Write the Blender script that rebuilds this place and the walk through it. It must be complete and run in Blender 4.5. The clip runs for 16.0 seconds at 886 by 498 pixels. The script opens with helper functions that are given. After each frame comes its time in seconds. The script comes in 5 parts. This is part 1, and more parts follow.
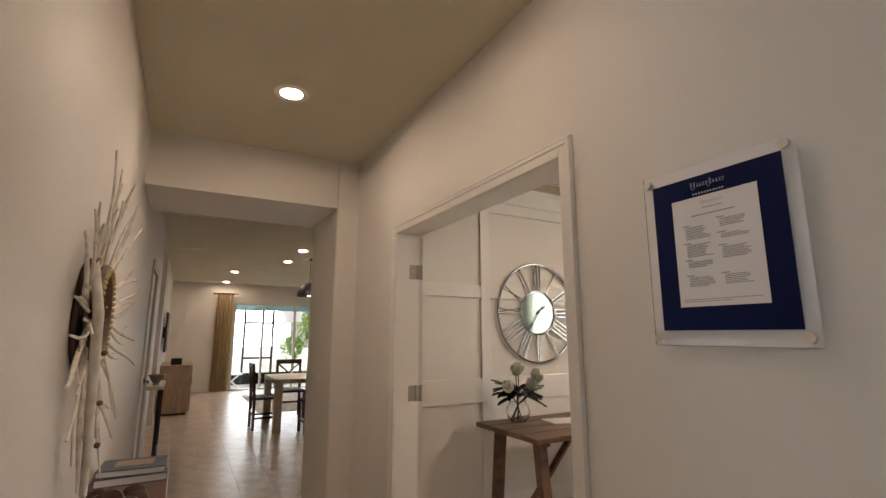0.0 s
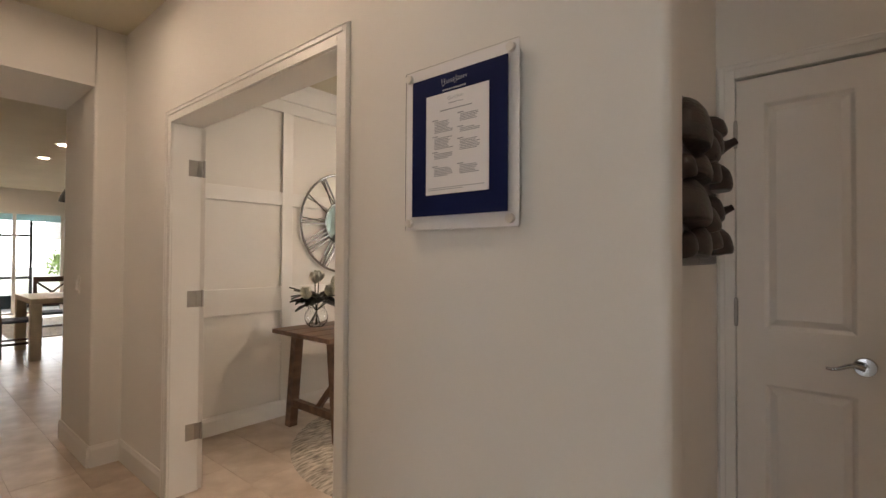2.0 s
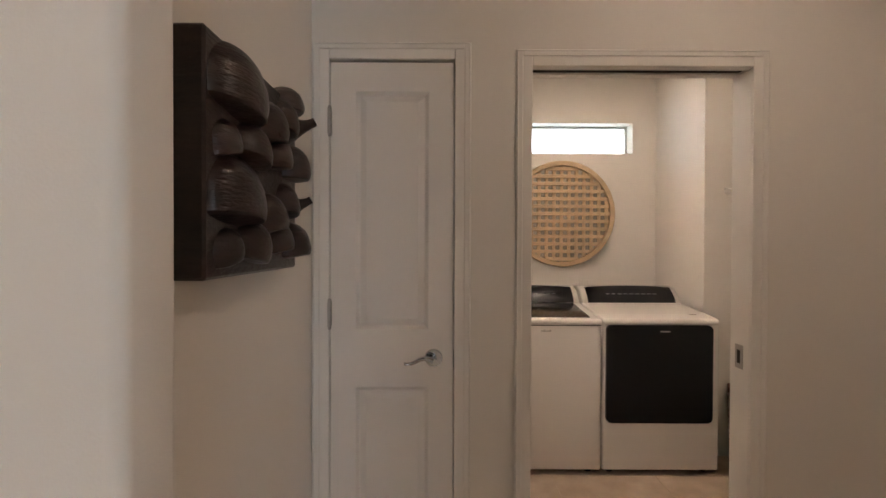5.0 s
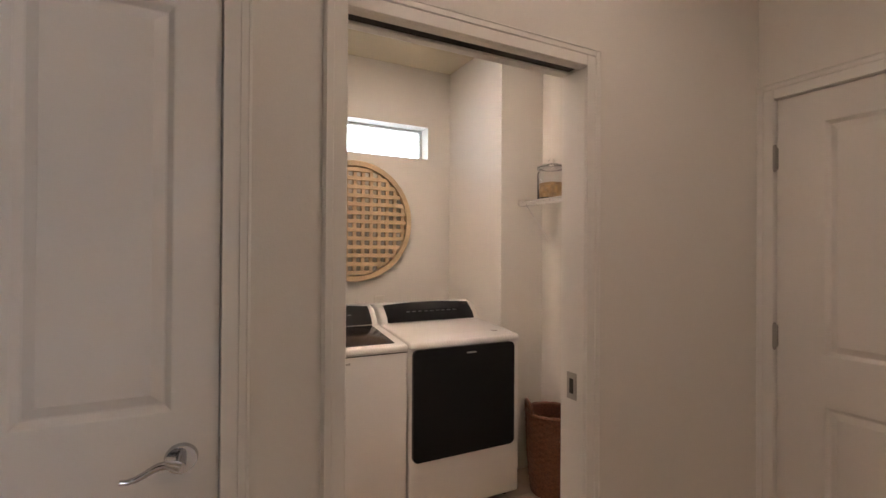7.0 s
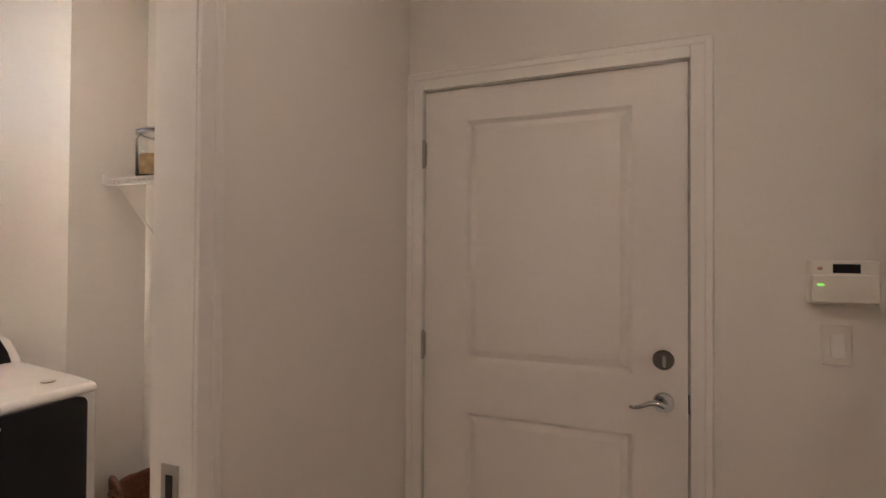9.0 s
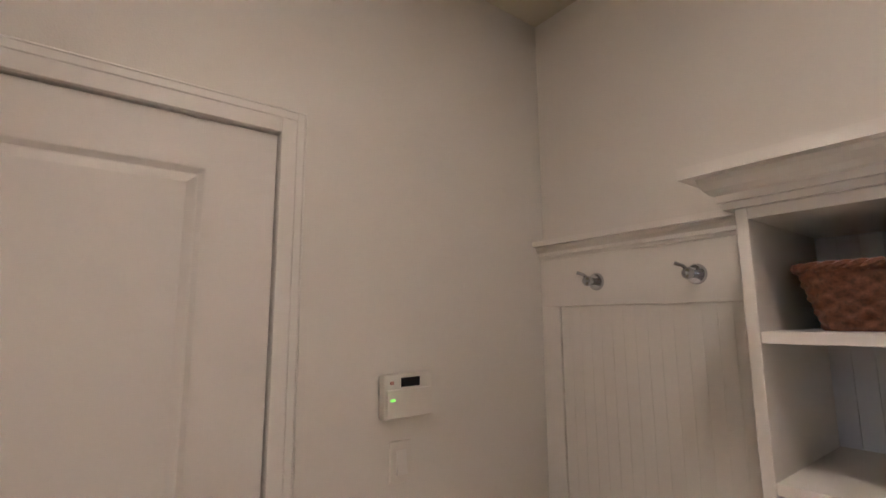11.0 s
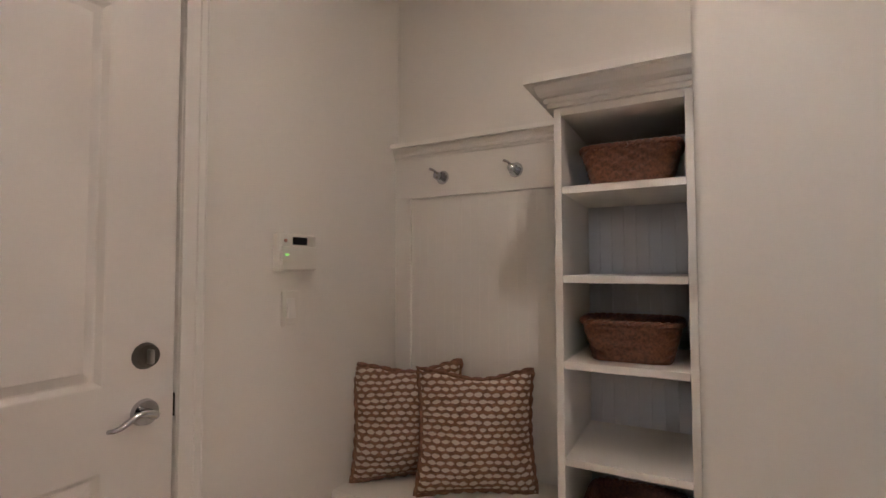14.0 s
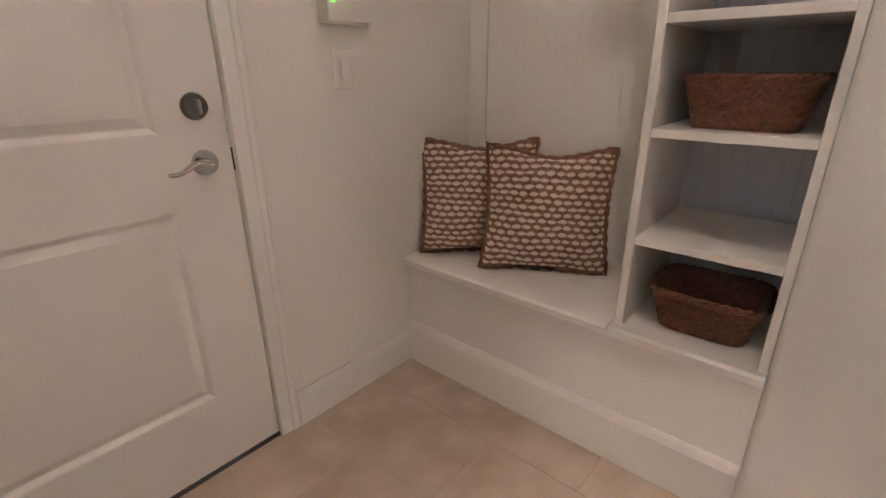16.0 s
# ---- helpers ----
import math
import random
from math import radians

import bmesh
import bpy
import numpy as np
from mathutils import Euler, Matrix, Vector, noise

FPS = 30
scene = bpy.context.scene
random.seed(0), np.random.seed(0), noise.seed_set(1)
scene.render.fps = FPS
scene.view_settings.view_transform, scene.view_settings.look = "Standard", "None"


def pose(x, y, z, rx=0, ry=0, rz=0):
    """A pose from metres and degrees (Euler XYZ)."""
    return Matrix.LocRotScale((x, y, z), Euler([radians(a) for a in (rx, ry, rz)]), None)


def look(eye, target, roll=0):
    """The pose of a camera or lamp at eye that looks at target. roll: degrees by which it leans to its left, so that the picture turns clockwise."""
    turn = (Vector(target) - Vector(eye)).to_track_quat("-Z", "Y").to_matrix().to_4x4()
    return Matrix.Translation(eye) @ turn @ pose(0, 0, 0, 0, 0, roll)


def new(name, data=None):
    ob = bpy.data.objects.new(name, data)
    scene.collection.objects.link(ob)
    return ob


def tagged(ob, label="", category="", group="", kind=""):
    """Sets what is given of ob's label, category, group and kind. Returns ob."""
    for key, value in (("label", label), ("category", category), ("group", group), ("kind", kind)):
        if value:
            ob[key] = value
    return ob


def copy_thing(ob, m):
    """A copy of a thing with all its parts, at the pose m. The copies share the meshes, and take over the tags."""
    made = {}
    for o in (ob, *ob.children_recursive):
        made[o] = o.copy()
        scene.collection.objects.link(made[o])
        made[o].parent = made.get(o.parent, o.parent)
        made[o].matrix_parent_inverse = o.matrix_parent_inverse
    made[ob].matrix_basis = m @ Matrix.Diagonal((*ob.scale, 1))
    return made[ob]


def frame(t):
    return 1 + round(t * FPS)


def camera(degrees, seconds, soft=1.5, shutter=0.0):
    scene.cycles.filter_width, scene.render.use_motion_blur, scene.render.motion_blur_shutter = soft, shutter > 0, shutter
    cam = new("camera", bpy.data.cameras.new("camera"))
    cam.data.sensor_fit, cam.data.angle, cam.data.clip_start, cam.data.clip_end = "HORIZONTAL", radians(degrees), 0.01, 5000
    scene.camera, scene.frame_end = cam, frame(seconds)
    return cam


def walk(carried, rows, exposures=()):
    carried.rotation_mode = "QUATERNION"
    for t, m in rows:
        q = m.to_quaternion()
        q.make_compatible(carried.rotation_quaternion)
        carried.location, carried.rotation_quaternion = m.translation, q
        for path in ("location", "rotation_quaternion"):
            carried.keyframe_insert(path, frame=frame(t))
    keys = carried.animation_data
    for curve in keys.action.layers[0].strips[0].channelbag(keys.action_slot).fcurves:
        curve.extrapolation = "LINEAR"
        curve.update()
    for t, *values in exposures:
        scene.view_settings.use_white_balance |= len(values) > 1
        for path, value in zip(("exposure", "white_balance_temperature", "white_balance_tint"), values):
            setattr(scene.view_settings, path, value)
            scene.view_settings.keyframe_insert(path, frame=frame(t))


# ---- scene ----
cam = camera(87.0, 16.0)
PATH = [
    (0.0, pose(-1.342, -0.182, 1.420, 100.392, 0.001, -28.856)),
    (0.5, pose(-1.322, -0.187, 1.380, 96.395, -0.051, -29.339)),
    (1.0, pose(-1.289, -0.207, 1.346, 93.825, -0.146, -33.655)),
    (1.5, pose(-1.246, -0.249, 1.319, 91.913, -0.352, -41.775)),
    (2.0, pose(-1.200, -0.300, 1.321, 90.880, -0.323, -49.956)),
    (2.5, pose(-1.157, -0.347, 1.334, 90.113, -0.221, -58.091)),
    (3.0, pose(-1.131, -0.356, 1.350, 89.508, -0.422, -67.640)),
    (3.5, pose(-1.039, -0.405, 1.349, 89.628, -0.257, -73.487)),
    (4.0, pose(-0.967, -0.435, 1.361, 89.698, -0.099, -78.584)),
    (4.2, pose(-0.930, -0.424, 1.363, 89.546, -0.084, -80.563)),
    (6.3, pose(-0.385, -0.397, 1.380, 89.876, -0.284, -106.142)),
    (6.5, pose(-0.337, -0.388, 1.386, 89.944, -0.265, -108.396)),
    (7.0, pose(-0.182, -0.413, 1.395, 90.362, -0.360, -117.303)),
    (7.5, pose(-0.028, -0.538, 1.398, 90.438, -0.120, -125.914)),
    (8.0, pose(0.066, -0.686, 1.390, 90.455, -0.038, -133.300)),
    (8.5, pose(0.103, -0.772, 1.384, 90.724, -0.148, -143.595)),
    (9.0, pose(0.210, -0.854, 1.402, 90.702, -0.341, -159.760)),
    (9.5, pose(0.259, -1.037, 1.407, 91.056, 0.110, -175.972)),
    (9.7, pose(0.266, -1.114, 1.418, 90.669, 0.479, 178.487)),
    (11.8, pose(0.468, -1.345, 1.613, 108.819, 0.412, 128.599)),
    (12.0, pose(0.504, -1.348, 1.619, 111.521, 0.352, 126.724)),
    (12.5, pose(0.601, -1.348, 1.564, 113.890, 0.231, 122.393)),
    (13.0, pose(0.687, -1.339, 1.468, 110.434, 0.133, 119.901)),
    (13.5, pose(0.728, -1.332, 1.378, 101.575, 0.101, 118.558)),
    (14.0, pose(0.741, -1.330, 1.280, 92.282, 0.128, 118.258)),
    (14.5, pose(0.760, -1.326, 1.228, 83.478, 0.002, 118.279)),
    (15.0, pose(0.758, -1.312, 1.193, 77.885, 0.147, 119.439)),
    (15.5, pose(0.719, -1.292, 1.165, 72.120, 0.234, 121.989)),
    (16.0, pose(0.565, -1.294, 1.141, 69.002, 0.512, 130.805)),
]
walk(cam, PATH, exposures=[(0.0, -0.72, 6900, 13), (1.0, -0.66, 6900, 13), (2.0, -0.42, 6900, 13), (3.0, -0.24, 6850, 13), (4.2, -0.05, 6750, 14), (6.3, 0.15, 6550, 16), (8.0, 0.10, 6500, 18), (9.5, 0.29, 6200, 14), (11.8, 0.58, 5950, 14), (13.5, 0.54, 5900, 14), (14.2, 0.60, 5900, 13), (15.0, 0.70, 5900, 13), (16.0, 0.83, 5950, 14)])

# ---- world and lights ----
world = bpy.data.worlds.new("sky")
scene.world = world
world.use_nodes = True
_n = world.node_tree.nodes
_sky = _n.new("ShaderNodeTexSky")
_sky.sky_type, _sky.sun_disc = "NISHITA", False
_sky.sun_elevation, _sky.sun_rotation = radians(52), radians(150)
_n["Background"].inputs[1].default_value = 0.15
world.node_tree.links.new(_sky.outputs[0], _n["Background"].inputs[0])


def lamp(name, kind, m, energy, color=(1, 1, 1), size=0.1, size_y=None):
    data = bpy.data.lights.new(name, kind)
    data.energy, data.color = energy, color
    if kind == "AREA":
        data.shape, data.size = "DISK", size
        if size_y:
            data.shape, data.size_y = "RECTANGLE", size_y
    ob = new(name, data)
    ob.matrix_world = m
    return ob


sun = lamp("sun", "SUN", look((0, 0, 10), (0.5 * 6, 0.62 * 6, 0)), 4.5, (1.0, 0.95, 0.88))
sun.data.angle = radians(0.5)
WARM = (1.0, 0.79, 0.63)
# downlights: the can over the hall, over the way in, over the mud room, the laundry, the office and the great room
# way-in, mud and laundry cans are out of view; office can is added fill
CANS = [(-0.919, 2.342, 10.0), (-0.85, 1.12, 6.5), (0.10, -1.36, 6.3), (1.85, -1.30, 14.0), (1.9, 1.6, 34.0),
        (0.267, 7.42, 14.0), (0.272, 8.70, 14.0), (-0.456, 10.72, 14.0), (-0.451, 12.95, 12.0)]

# ---- materials ----
def mat(name, base, rough=0.5, metal=0.0, var=0.06, scale=4.0, bump=0.0, bump_scale=60.0, spec=None, stretch=None, dark=None):
    m = bpy.data.materials.new(name)
    m.use_nodes = True
    nt = m.node_tree
    b = nt.nodes["Principled BSDF"]
    b.inputs["Roughness"].default_value, b.inputs["Metallic"].default_value = rough, metal
    if spec is not None:
        b.inputs["Specular IOR Level"].default_value = spec
    tc = nt.nodes.new("ShaderNodeTexCoord")
    mp = nt.nodes.new("ShaderNodeMapping")
    nt.links.new(tc.outputs["Object"], mp.inputs[0])
    if stretch:
        mp.inputs["Scale"].default_value = stretch
    n1 = nt.nodes.new("ShaderNodeTexNoise")
    n1.inputs["Scale"].default_value, n1.inputs["Detail"].default_value = scale, 6
    nt.links.new(mp.outputs[0], n1.inputs["Vector"])
    ramp = nt.nodes.new("ShaderNodeValToRGB")
    lo = dark if dark else tuple(c * (1 - 2 * var) for c in base)
    hi = tuple(min(1, c * (1 + var)) for c in base)
    ramp.color_ramp.elements[0].position, ramp.color_ramp.elements[1].position = 0.3, 0.7
    ramp.color_ramp.elements[0].color, ramp.color_ramp.elements[1].color = (*lo, 1), (*hi, 1)
    nt.links.new(n1.outputs["Fac"], ramp.inputs[0])
    nt.links.new(ramp.outputs[0], b.inputs["Base Color"])
    if bump:
        n2 = nt.nodes.new("ShaderNodeTexNoise")
        n2.inputs["Scale"].default_value, n2.inputs["Detail"].default_value = bump_scale, 4
        nt.links.new(mp.outputs[0], n2.inputs["Vector"])
        bp = nt.nodes.new("ShaderNodeBump")
        bp.inputs["Strength"].default_value, bp.inputs["Distance"].default_value = bump, 0.004
        nt.links.new(n2.outputs["Fac"], bp.inputs["Height"])
        nt.links.new(bp.outputs[0], b.inputs["Normal"])
    return m


def glass(name, tint=(1, 1, 1), rough=0.0, ior=1.45):
    m = mat(name, tint, rough, var=0.0)
    b = m.node_tree.nodes["Principled BSDF"]
    b.inputs["Transmission Weight"].default_value, b.inputs["IOR"].default_value = 1.0, ior
    return m


def glow(name, color, strength):
    m = bpy.data.materials.new(name)
    m.use_nodes = True
    b = m.node_tree.nodes["Principled BSDF"]
    b.inputs["Base Color"].default_value = (*color, 1)
    b.inputs["Emission Color"].default_value, b.inputs["Emission Strength"].default_value = (*color, 1), strength
    return m


def per_piece(m, amount=0.12):
    """Lets every piece that wears m differ a little in lightness."""
    nt = m.node_tree
    b = nt.nodes["Principled BSDF"]
    src = b.inputs["Base Color"].links[0].from_socket
    info = nt.nodes.new("ShaderNodeObjectInfo")
    rng = nt.nodes.new("ShaderNodeMapRange")
    rng.inputs["To Min"].default_value, rng.inputs["To Max"].default_value = 1 - amount, 1 + amount
    hsv = nt.nodes.new("ShaderNodeHueSaturation")
    nt.links.new(info.outputs["Random"], rng.inputs["Value"])
    nt.links.new(rng.outputs[0], hsv.inputs["Value"])
    nt.links.new(src, hsv.inputs["Color"])
    nt.links.new(hsv.outputs[0], b.inputs["Base Color"])
    return m


M_WALL = mat("wall_paint", (0.795, 0.768, 0.718), 0.55, var=0.012, scale=1.3, bump=0.10, bump_scale=220, spec=0.3)
M_CEIL = mat("ceiling_paint", (0.67, 0.62, 0.49), 0.8, var=0.02, scale=2, bump=0.12, bump_scale=160, spec=0.1)
M_TRIM = mat("trim_paint", (0.83, 0.81, 0.77), 0.35, var=0.01, scale=3, bump=0.02, bump_scale=90)
M_DOOR = mat("door_paint", (0.82, 0.79, 0.75), 0.38, var=0.012, scale=2, bump=0.05, bump_scale=150)
M_CABW = mat("cabinet_white", (0.83, 0.80, 0.75), 0.35, var=0.012, scale=2, bump=0.03, bump_scale=120)
M_BEAD = mat("beadboard_blue_white", (0.68, 0.69, 0.72), 0.42, var=0.02, scale=2)
M_TILE = per_piece(mat("floor_tile_glaze", (0.60, 0.50, 0.405), 0.31, var=0.05, scale=5.5, bump=0.03, bump_scale=30, dark=(0.43, 0.33, 0.24)), 0.04)
M_GROUT = mat("grout", (0.58, 0.49, 0.395), 0.9, var=0.08, scale=30)
M_CHROME = mat("polished_chrome", (0.52, 0.52, 0.54), 0.07, 1.0, var=0.02)
M_STEEL = mat("satin_steel", (0.44, 0.42, 0.40), 0.28, 1.0, var=0.04, scale=12)
M_NICKEL = mat("bright_nickel", (0.80, 0.77, 0.73), 0.32, 1.0, var=0.03, scale=12)
M_DARKSTEEL = mat("dark_aged_steel", (0.15, 0.14, 0.13), 0.3, 1.0, var=0.05, scale=12)
# for black parts, and for shade painted into gaps and slots
M_BLACK = mat("black_parts_and_gap_shade", (0.015, 0.013, 0.012), 0.7, var=0.02)
M_ENAMEL = mat("white_enamel", (0.86, 0.84, 0.81), 0.22, var=0.006, scale=2)
M_GLOSSBLK = mat("gloss_black_panel", (0.012, 0.012, 0.014), 0.24, var=0.02, spec=0.22)
M_DARKLID = mat("smoked_glass_lid", (0.035, 0.03, 0.03), 0.14, var=0.02, spec=0.3)
M_WOODL = mat("pale_lattice_wood", (0.60, 0.44, 0.27), 0.55, var=0.12, scale=18, bump=0.1, bump_scale=50, stretch=(1, 0.3, 1))
M_WOODD = mat("dark_carved_wood", (0.026, 0.0125, 0.010), 0.30, var=0.45, scale=16, bump=0.7, bump_scale=70, stretch=(0.6, 0.6, 2.2))
M_DESK = mat("rustic_brown_wood", (0.16, 0.085, 0.05), 0.42, var=0.28, scale=9, bump=0.2, bump_scale=50, stretch=(0.3, 2, 2))
M_CHAIR = mat("dark_chair_wood", (0.075, 0.04, 0.026), 0.4, var=0.25, scale=12, bump=0.1)
M_CONSOLE = mat("walnut_console", (0.13, 0.06, 0.042), 0.35, var=0.25, scale=7, stretch=(3, 0.4, 1), bump=0.08)
M_PALEOAK = mat("pale_oak_cabinet", (0.46, 0.33, 0.24), 0.5, var=0.12, scale=8, stretch=(3, 3, 0.5), bump=0.1)
M_CREAM = mat("cream_table_wood", (0.72, 0.64, 0.50), 0.4, var=0.08, scale=8)
M_WICKER = mat("brown_wicker", (0.17, 0.064, 0.032), 0.55, var=0.26, scale=110, bump=0.4, bump_scale=120)
M_NAVY = mat("navy_card", (0.005, 0.011, 0.062), 0.6, var=0.04, spec=0.12)
M_PAPER = mat("white_paper", (0.82, 0.80, 0.80), 0.6, var=0.01)
M_INK = mat("grey_print", (0.35, 0.35, 0.37), 0.7, var=0.02)
M_SILVERINK = mat("silver_print", (0.62, 0.64, 0.70), 0.4, var=0.02)
M_ACRYL = glass("clear_acrylic", (1, 1, 1), 0.02, 1.22)
M_GLASS = glass("clear_glass", (1, 1, 1), 0.0, 1.45)
# dark greenish base colour dims the window reflection in the clock mirror
M_CLOCKGLASS = mat("dimmed_mirror", (0.20, 0.225, 0.19), 0.08, 1.0, var=0.05)
M_CLOCKMETAL = mat("dark_polished_steel", (0.30, 0.29, 0.28), 0.18, 1.0, var=0.05, scale=12)
M_MIRROR = mat("mirror_silver", (0.9, 0.9, 0.9), 0.02, 1.0, var=0.0)
M_GOLDBEAD = mat("gold_bead", (0.52, 0.37, 0.15), 0.35, var=0.15, scale=30)
M_DRIFT = mat("white_driftwood", (0.78, 0.72, 0.63), 0.6, var=0.12, scale=25, bump=0.3, bump_scale=60)
M_FRAMEBLK = mat("bronze_black_metal", (0.03, 0.03, 0.032), 0.45, 0.3, var=0.1)
M_CURTAIN = mat("gold_curtain_cloth", (0.72, 0.57, 0.34), 0.75, var=0.1, scale=40, bump=0.15, bump_scale=300)
M_RUG = mat("woven_rug", (0.52, 0.46, 0.38), 0.95, var=0.35, scale=26, bump=0.8, bump_scale=180, stretch=(0.5, 2, 1))
M_PLASTIC = mat("ivory_plastic", (0.78, 0.75, 0.69), 0.4, var=0.01)
M_LED = glow("green_led", (0.2, 0.9, 0.1), 2.0)
M_LAMP = glow("lamp_bulb", WARM, 40.0)
M_LEAF = mat("magnolia_leaf", (0.035, 0.04, 0.02), 0.35, var=0.4, scale=20)
M_PETAL = mat("cream_petal", (0.80, 0.77, 0.66), 0.55, var=0.05, scale=20)


# ---- mesh helpers ----
def box(lo, hi, bevel=0.0, bm=None, seg=1):
    own = bmesh.new()
    bmesh.ops.create_cube(own, size=1.0)
    for v in own.verts:
        v.co = Vector([lo[i] if v.co[i] < 0 else hi[i] for i in range(3)])
    if bevel:
        bmesh.ops.bevel(own, geom=own.edges[:], offset=bevel, segments=seg, affect="EDGES", profile=0.5)
    return own if bm is None else merge(bm, own)


def merge(bm, own):
    me = bpy.data.meshes.new("tmp")
    own.to_mesh(me)
    own.free()
    bm.from_mesh(me)
    bpy.data.meshes.remove(me)
    return bm


def cyl(p0, p1, r0, r1=None, seg=16, bm=None, cap=True):
    own = bmesh.new()
    p0, p1 = Vector(p0), Vector(p1)
    d = p1 - p0
    m = Matrix.Translation((p0 + p1) / 2) @ d.to_track_quat("Z", "Y").to_matrix().to_4x4()
    bmesh.ops.create_cone(own, cap_ends=cap, segments=seg, radius1=r0, radius2=r0 if r1 is None else r1, depth=d.length, matrix=m)
    return own if bm is None else merge(bm, own)


def ball(c, r, bm=None, seg=12, squash=(1, 1, 1), turn=None):
    own = bmesh.new()
    m = Matrix.Translation(c) @ (turn if turn else Matrix()) @ Matrix.Diagonal((*squash, 1))
    bmesh.ops.create_uvsphere(own, u_segments=seg, v_segments=max(6, seg * 2 // 3), radius=r, matrix=m)
    return own if bm is None else merge(bm, own)


def tube(points, radii, seg=7, bm=None):
    """A round rod along points, one radius a point, closed at both ends."""
    own = bmesh.new()
    pts = [Vector(p) for p in points]
    rings = []
    for i, p in enumerate(pts):
        d = (pts[min(i + 1, len(pts) - 1)] - pts[max(i - 1, 0)]).normalized()
        side = d.cross(Vector((0.31, 0.17, 0.93))).normalized()
        up = side.cross(d)
        rings.append([own.verts.new(p + (side * math.cos(a) + up * math.sin(a)) * radii[i]) for a in (2 * math.pi * k / seg for k in range(seg))])
    for a, b in zip(rings, rings[1:]):
        for k in range(seg):
            own.faces.new((a[k], a[(k + 1) % seg], b[(k + 1) % seg], b[k]))
    own.faces.new(rings[0][::-1])
    own.faces.new(rings[-1])
    bmesh.ops.recalc_face_normals(own, faces=own.faces[:])
    return own if bm is None else merge(bm, own)


def lathe(profile, seg=24, bm=None, axis_at=(0, 0, 0), ring=False):
    """A body of revolution about z through axis_at from (radius, height) pairs."""
    own = bmesh.new()
    rings = []
    for r, z in profile:
        rings.append([own.verts.new((axis_at[0] + r * math.cos(2 * math.pi * k / seg), axis_at[1] + r * math.sin(2 * math.pi * k / seg), axis_at[2] + z)) for k in range(seg)])
    for a, b in zip(rings, rings[1:] + (rings[:1] if ring else [])):
        for k in range(seg):
            own.faces.new((a[k], a[(k + 1) % seg], b[(k + 1) % seg], b[k]))
    if profile[0][0] > 1e-4 and not ring:
        own.faces.new(rings[0][::-1])
    if profile[-1][0] > 1e-4 and not ring:
        own.faces.new(rings[-1])
    bmesh.ops.remove_doubles(own, verts=own.verts[:], dist=1e-5)
    bmesh.ops.recalc_face_normals(own, faces=own.faces[:])
    return own if bm is None else merge(bm, own)


def prism(outline, axis, lo, hi, bm=None):
    """The outline (pairs) drawn out along axis from lo to hi; the pairs fill the other two axes in order."""
    own = bmesh.new()
    rest = [i for i in range(3) if i != axis]
    ends = []
    for w in (lo, hi):
        ring = []
        for a, b in outline:
            co = [0, 0, 0]
            co[axis], co[rest[0]], co[rest[1]] = w, a, b
            ring.append(own.verts.new(co))
        ends.append(ring)
    n = len(outline)
    for k in range(n):
        own.faces.new((ends[0][k], ends[0][(k + 1) % n], ends[1][(k + 1) % n], ends[1][k]))
    own.faces.new(ends[0][::-1])
    own.faces.new(ends[1])
    bmesh.ops.recalc_face_normals(own, faces=own.faces[:])
    return own if bm is None else merge(bm, own)


def part(name, bm, material, parent=None, label="", smooth=False):
    me = bpy.data.meshes.new(name)
    bm.to_mesh(me)
    bm.free()
    me.materials.append(material)
    if smooth:
        me.polygons.foreach_set("use_smooth", [True] * len(me.polygons))
        me.set_sharp_from_angle(angle=radians(40))
    ob = new(name, me)
    if parent:
        ob.parent = parent
    if label:
        ob["label"] = label
    return ob


def empty(name, at=(0, 0, 0), rz=0.0):
    ob = new(name)
    ob.empty_display_size = 0.1
    ob.matrix_world = pose(*at, 0, 0, rz)
    return ob


# ---- the setting ----
H = 2.75          # ceiling
XH, XL = -0.214, -1.632      # hall: wall with the sign, wall with the sunburst
YE = -0.052      # rounded end of the hall wall
YS, XC, YG = 0.070, 0.970, -2.522   # carving wall, closet wall, garage wall
XB, XN, XW = -0.638, -1.042, -0.625     # bench front, bench back, wall beside it
YN = -1.322       # side of the bench niche
T = 0.115


def structure(ob, label, category):
    return tagged(ob, label, category, kind="structure")


def wall(name, boxes, label, round_at=()):
    """Boxes of one wall; the upright edges at the places round_at get a bullnose."""
    bm = bmesh.new()
    for lo, hi in boxes:
        own = box(lo, hi)
        for x, y in round_at:
            es = [e for e in own.edges if all(abs(v.co.x - x) < 1e-3 and abs(v.co.y - y) < 1e-3 for v in e.verts)]
            if es:
                bmesh.ops.bevel(own, geom=es, offset=0.02, segments=5, affect="EDGES", profile=0.5)
        merge(bm, own)
    return structure(part(name, bm, M_WALL, smooth=len(round_at) > 0), label, "wall")


floor = structure(part("floor", box((-3.6, -4.0, -0.12), (6.0, 13.52, -0.0025)), M_GROUT), "beige porcelain tile floor with thin grout joints", "floor")
structure(part("ceiling", box((-3.6, -4.0, H), (6.0, 13.52, H + 0.12)), M_CEIL), "cream painted flat ceiling", "ceiling")
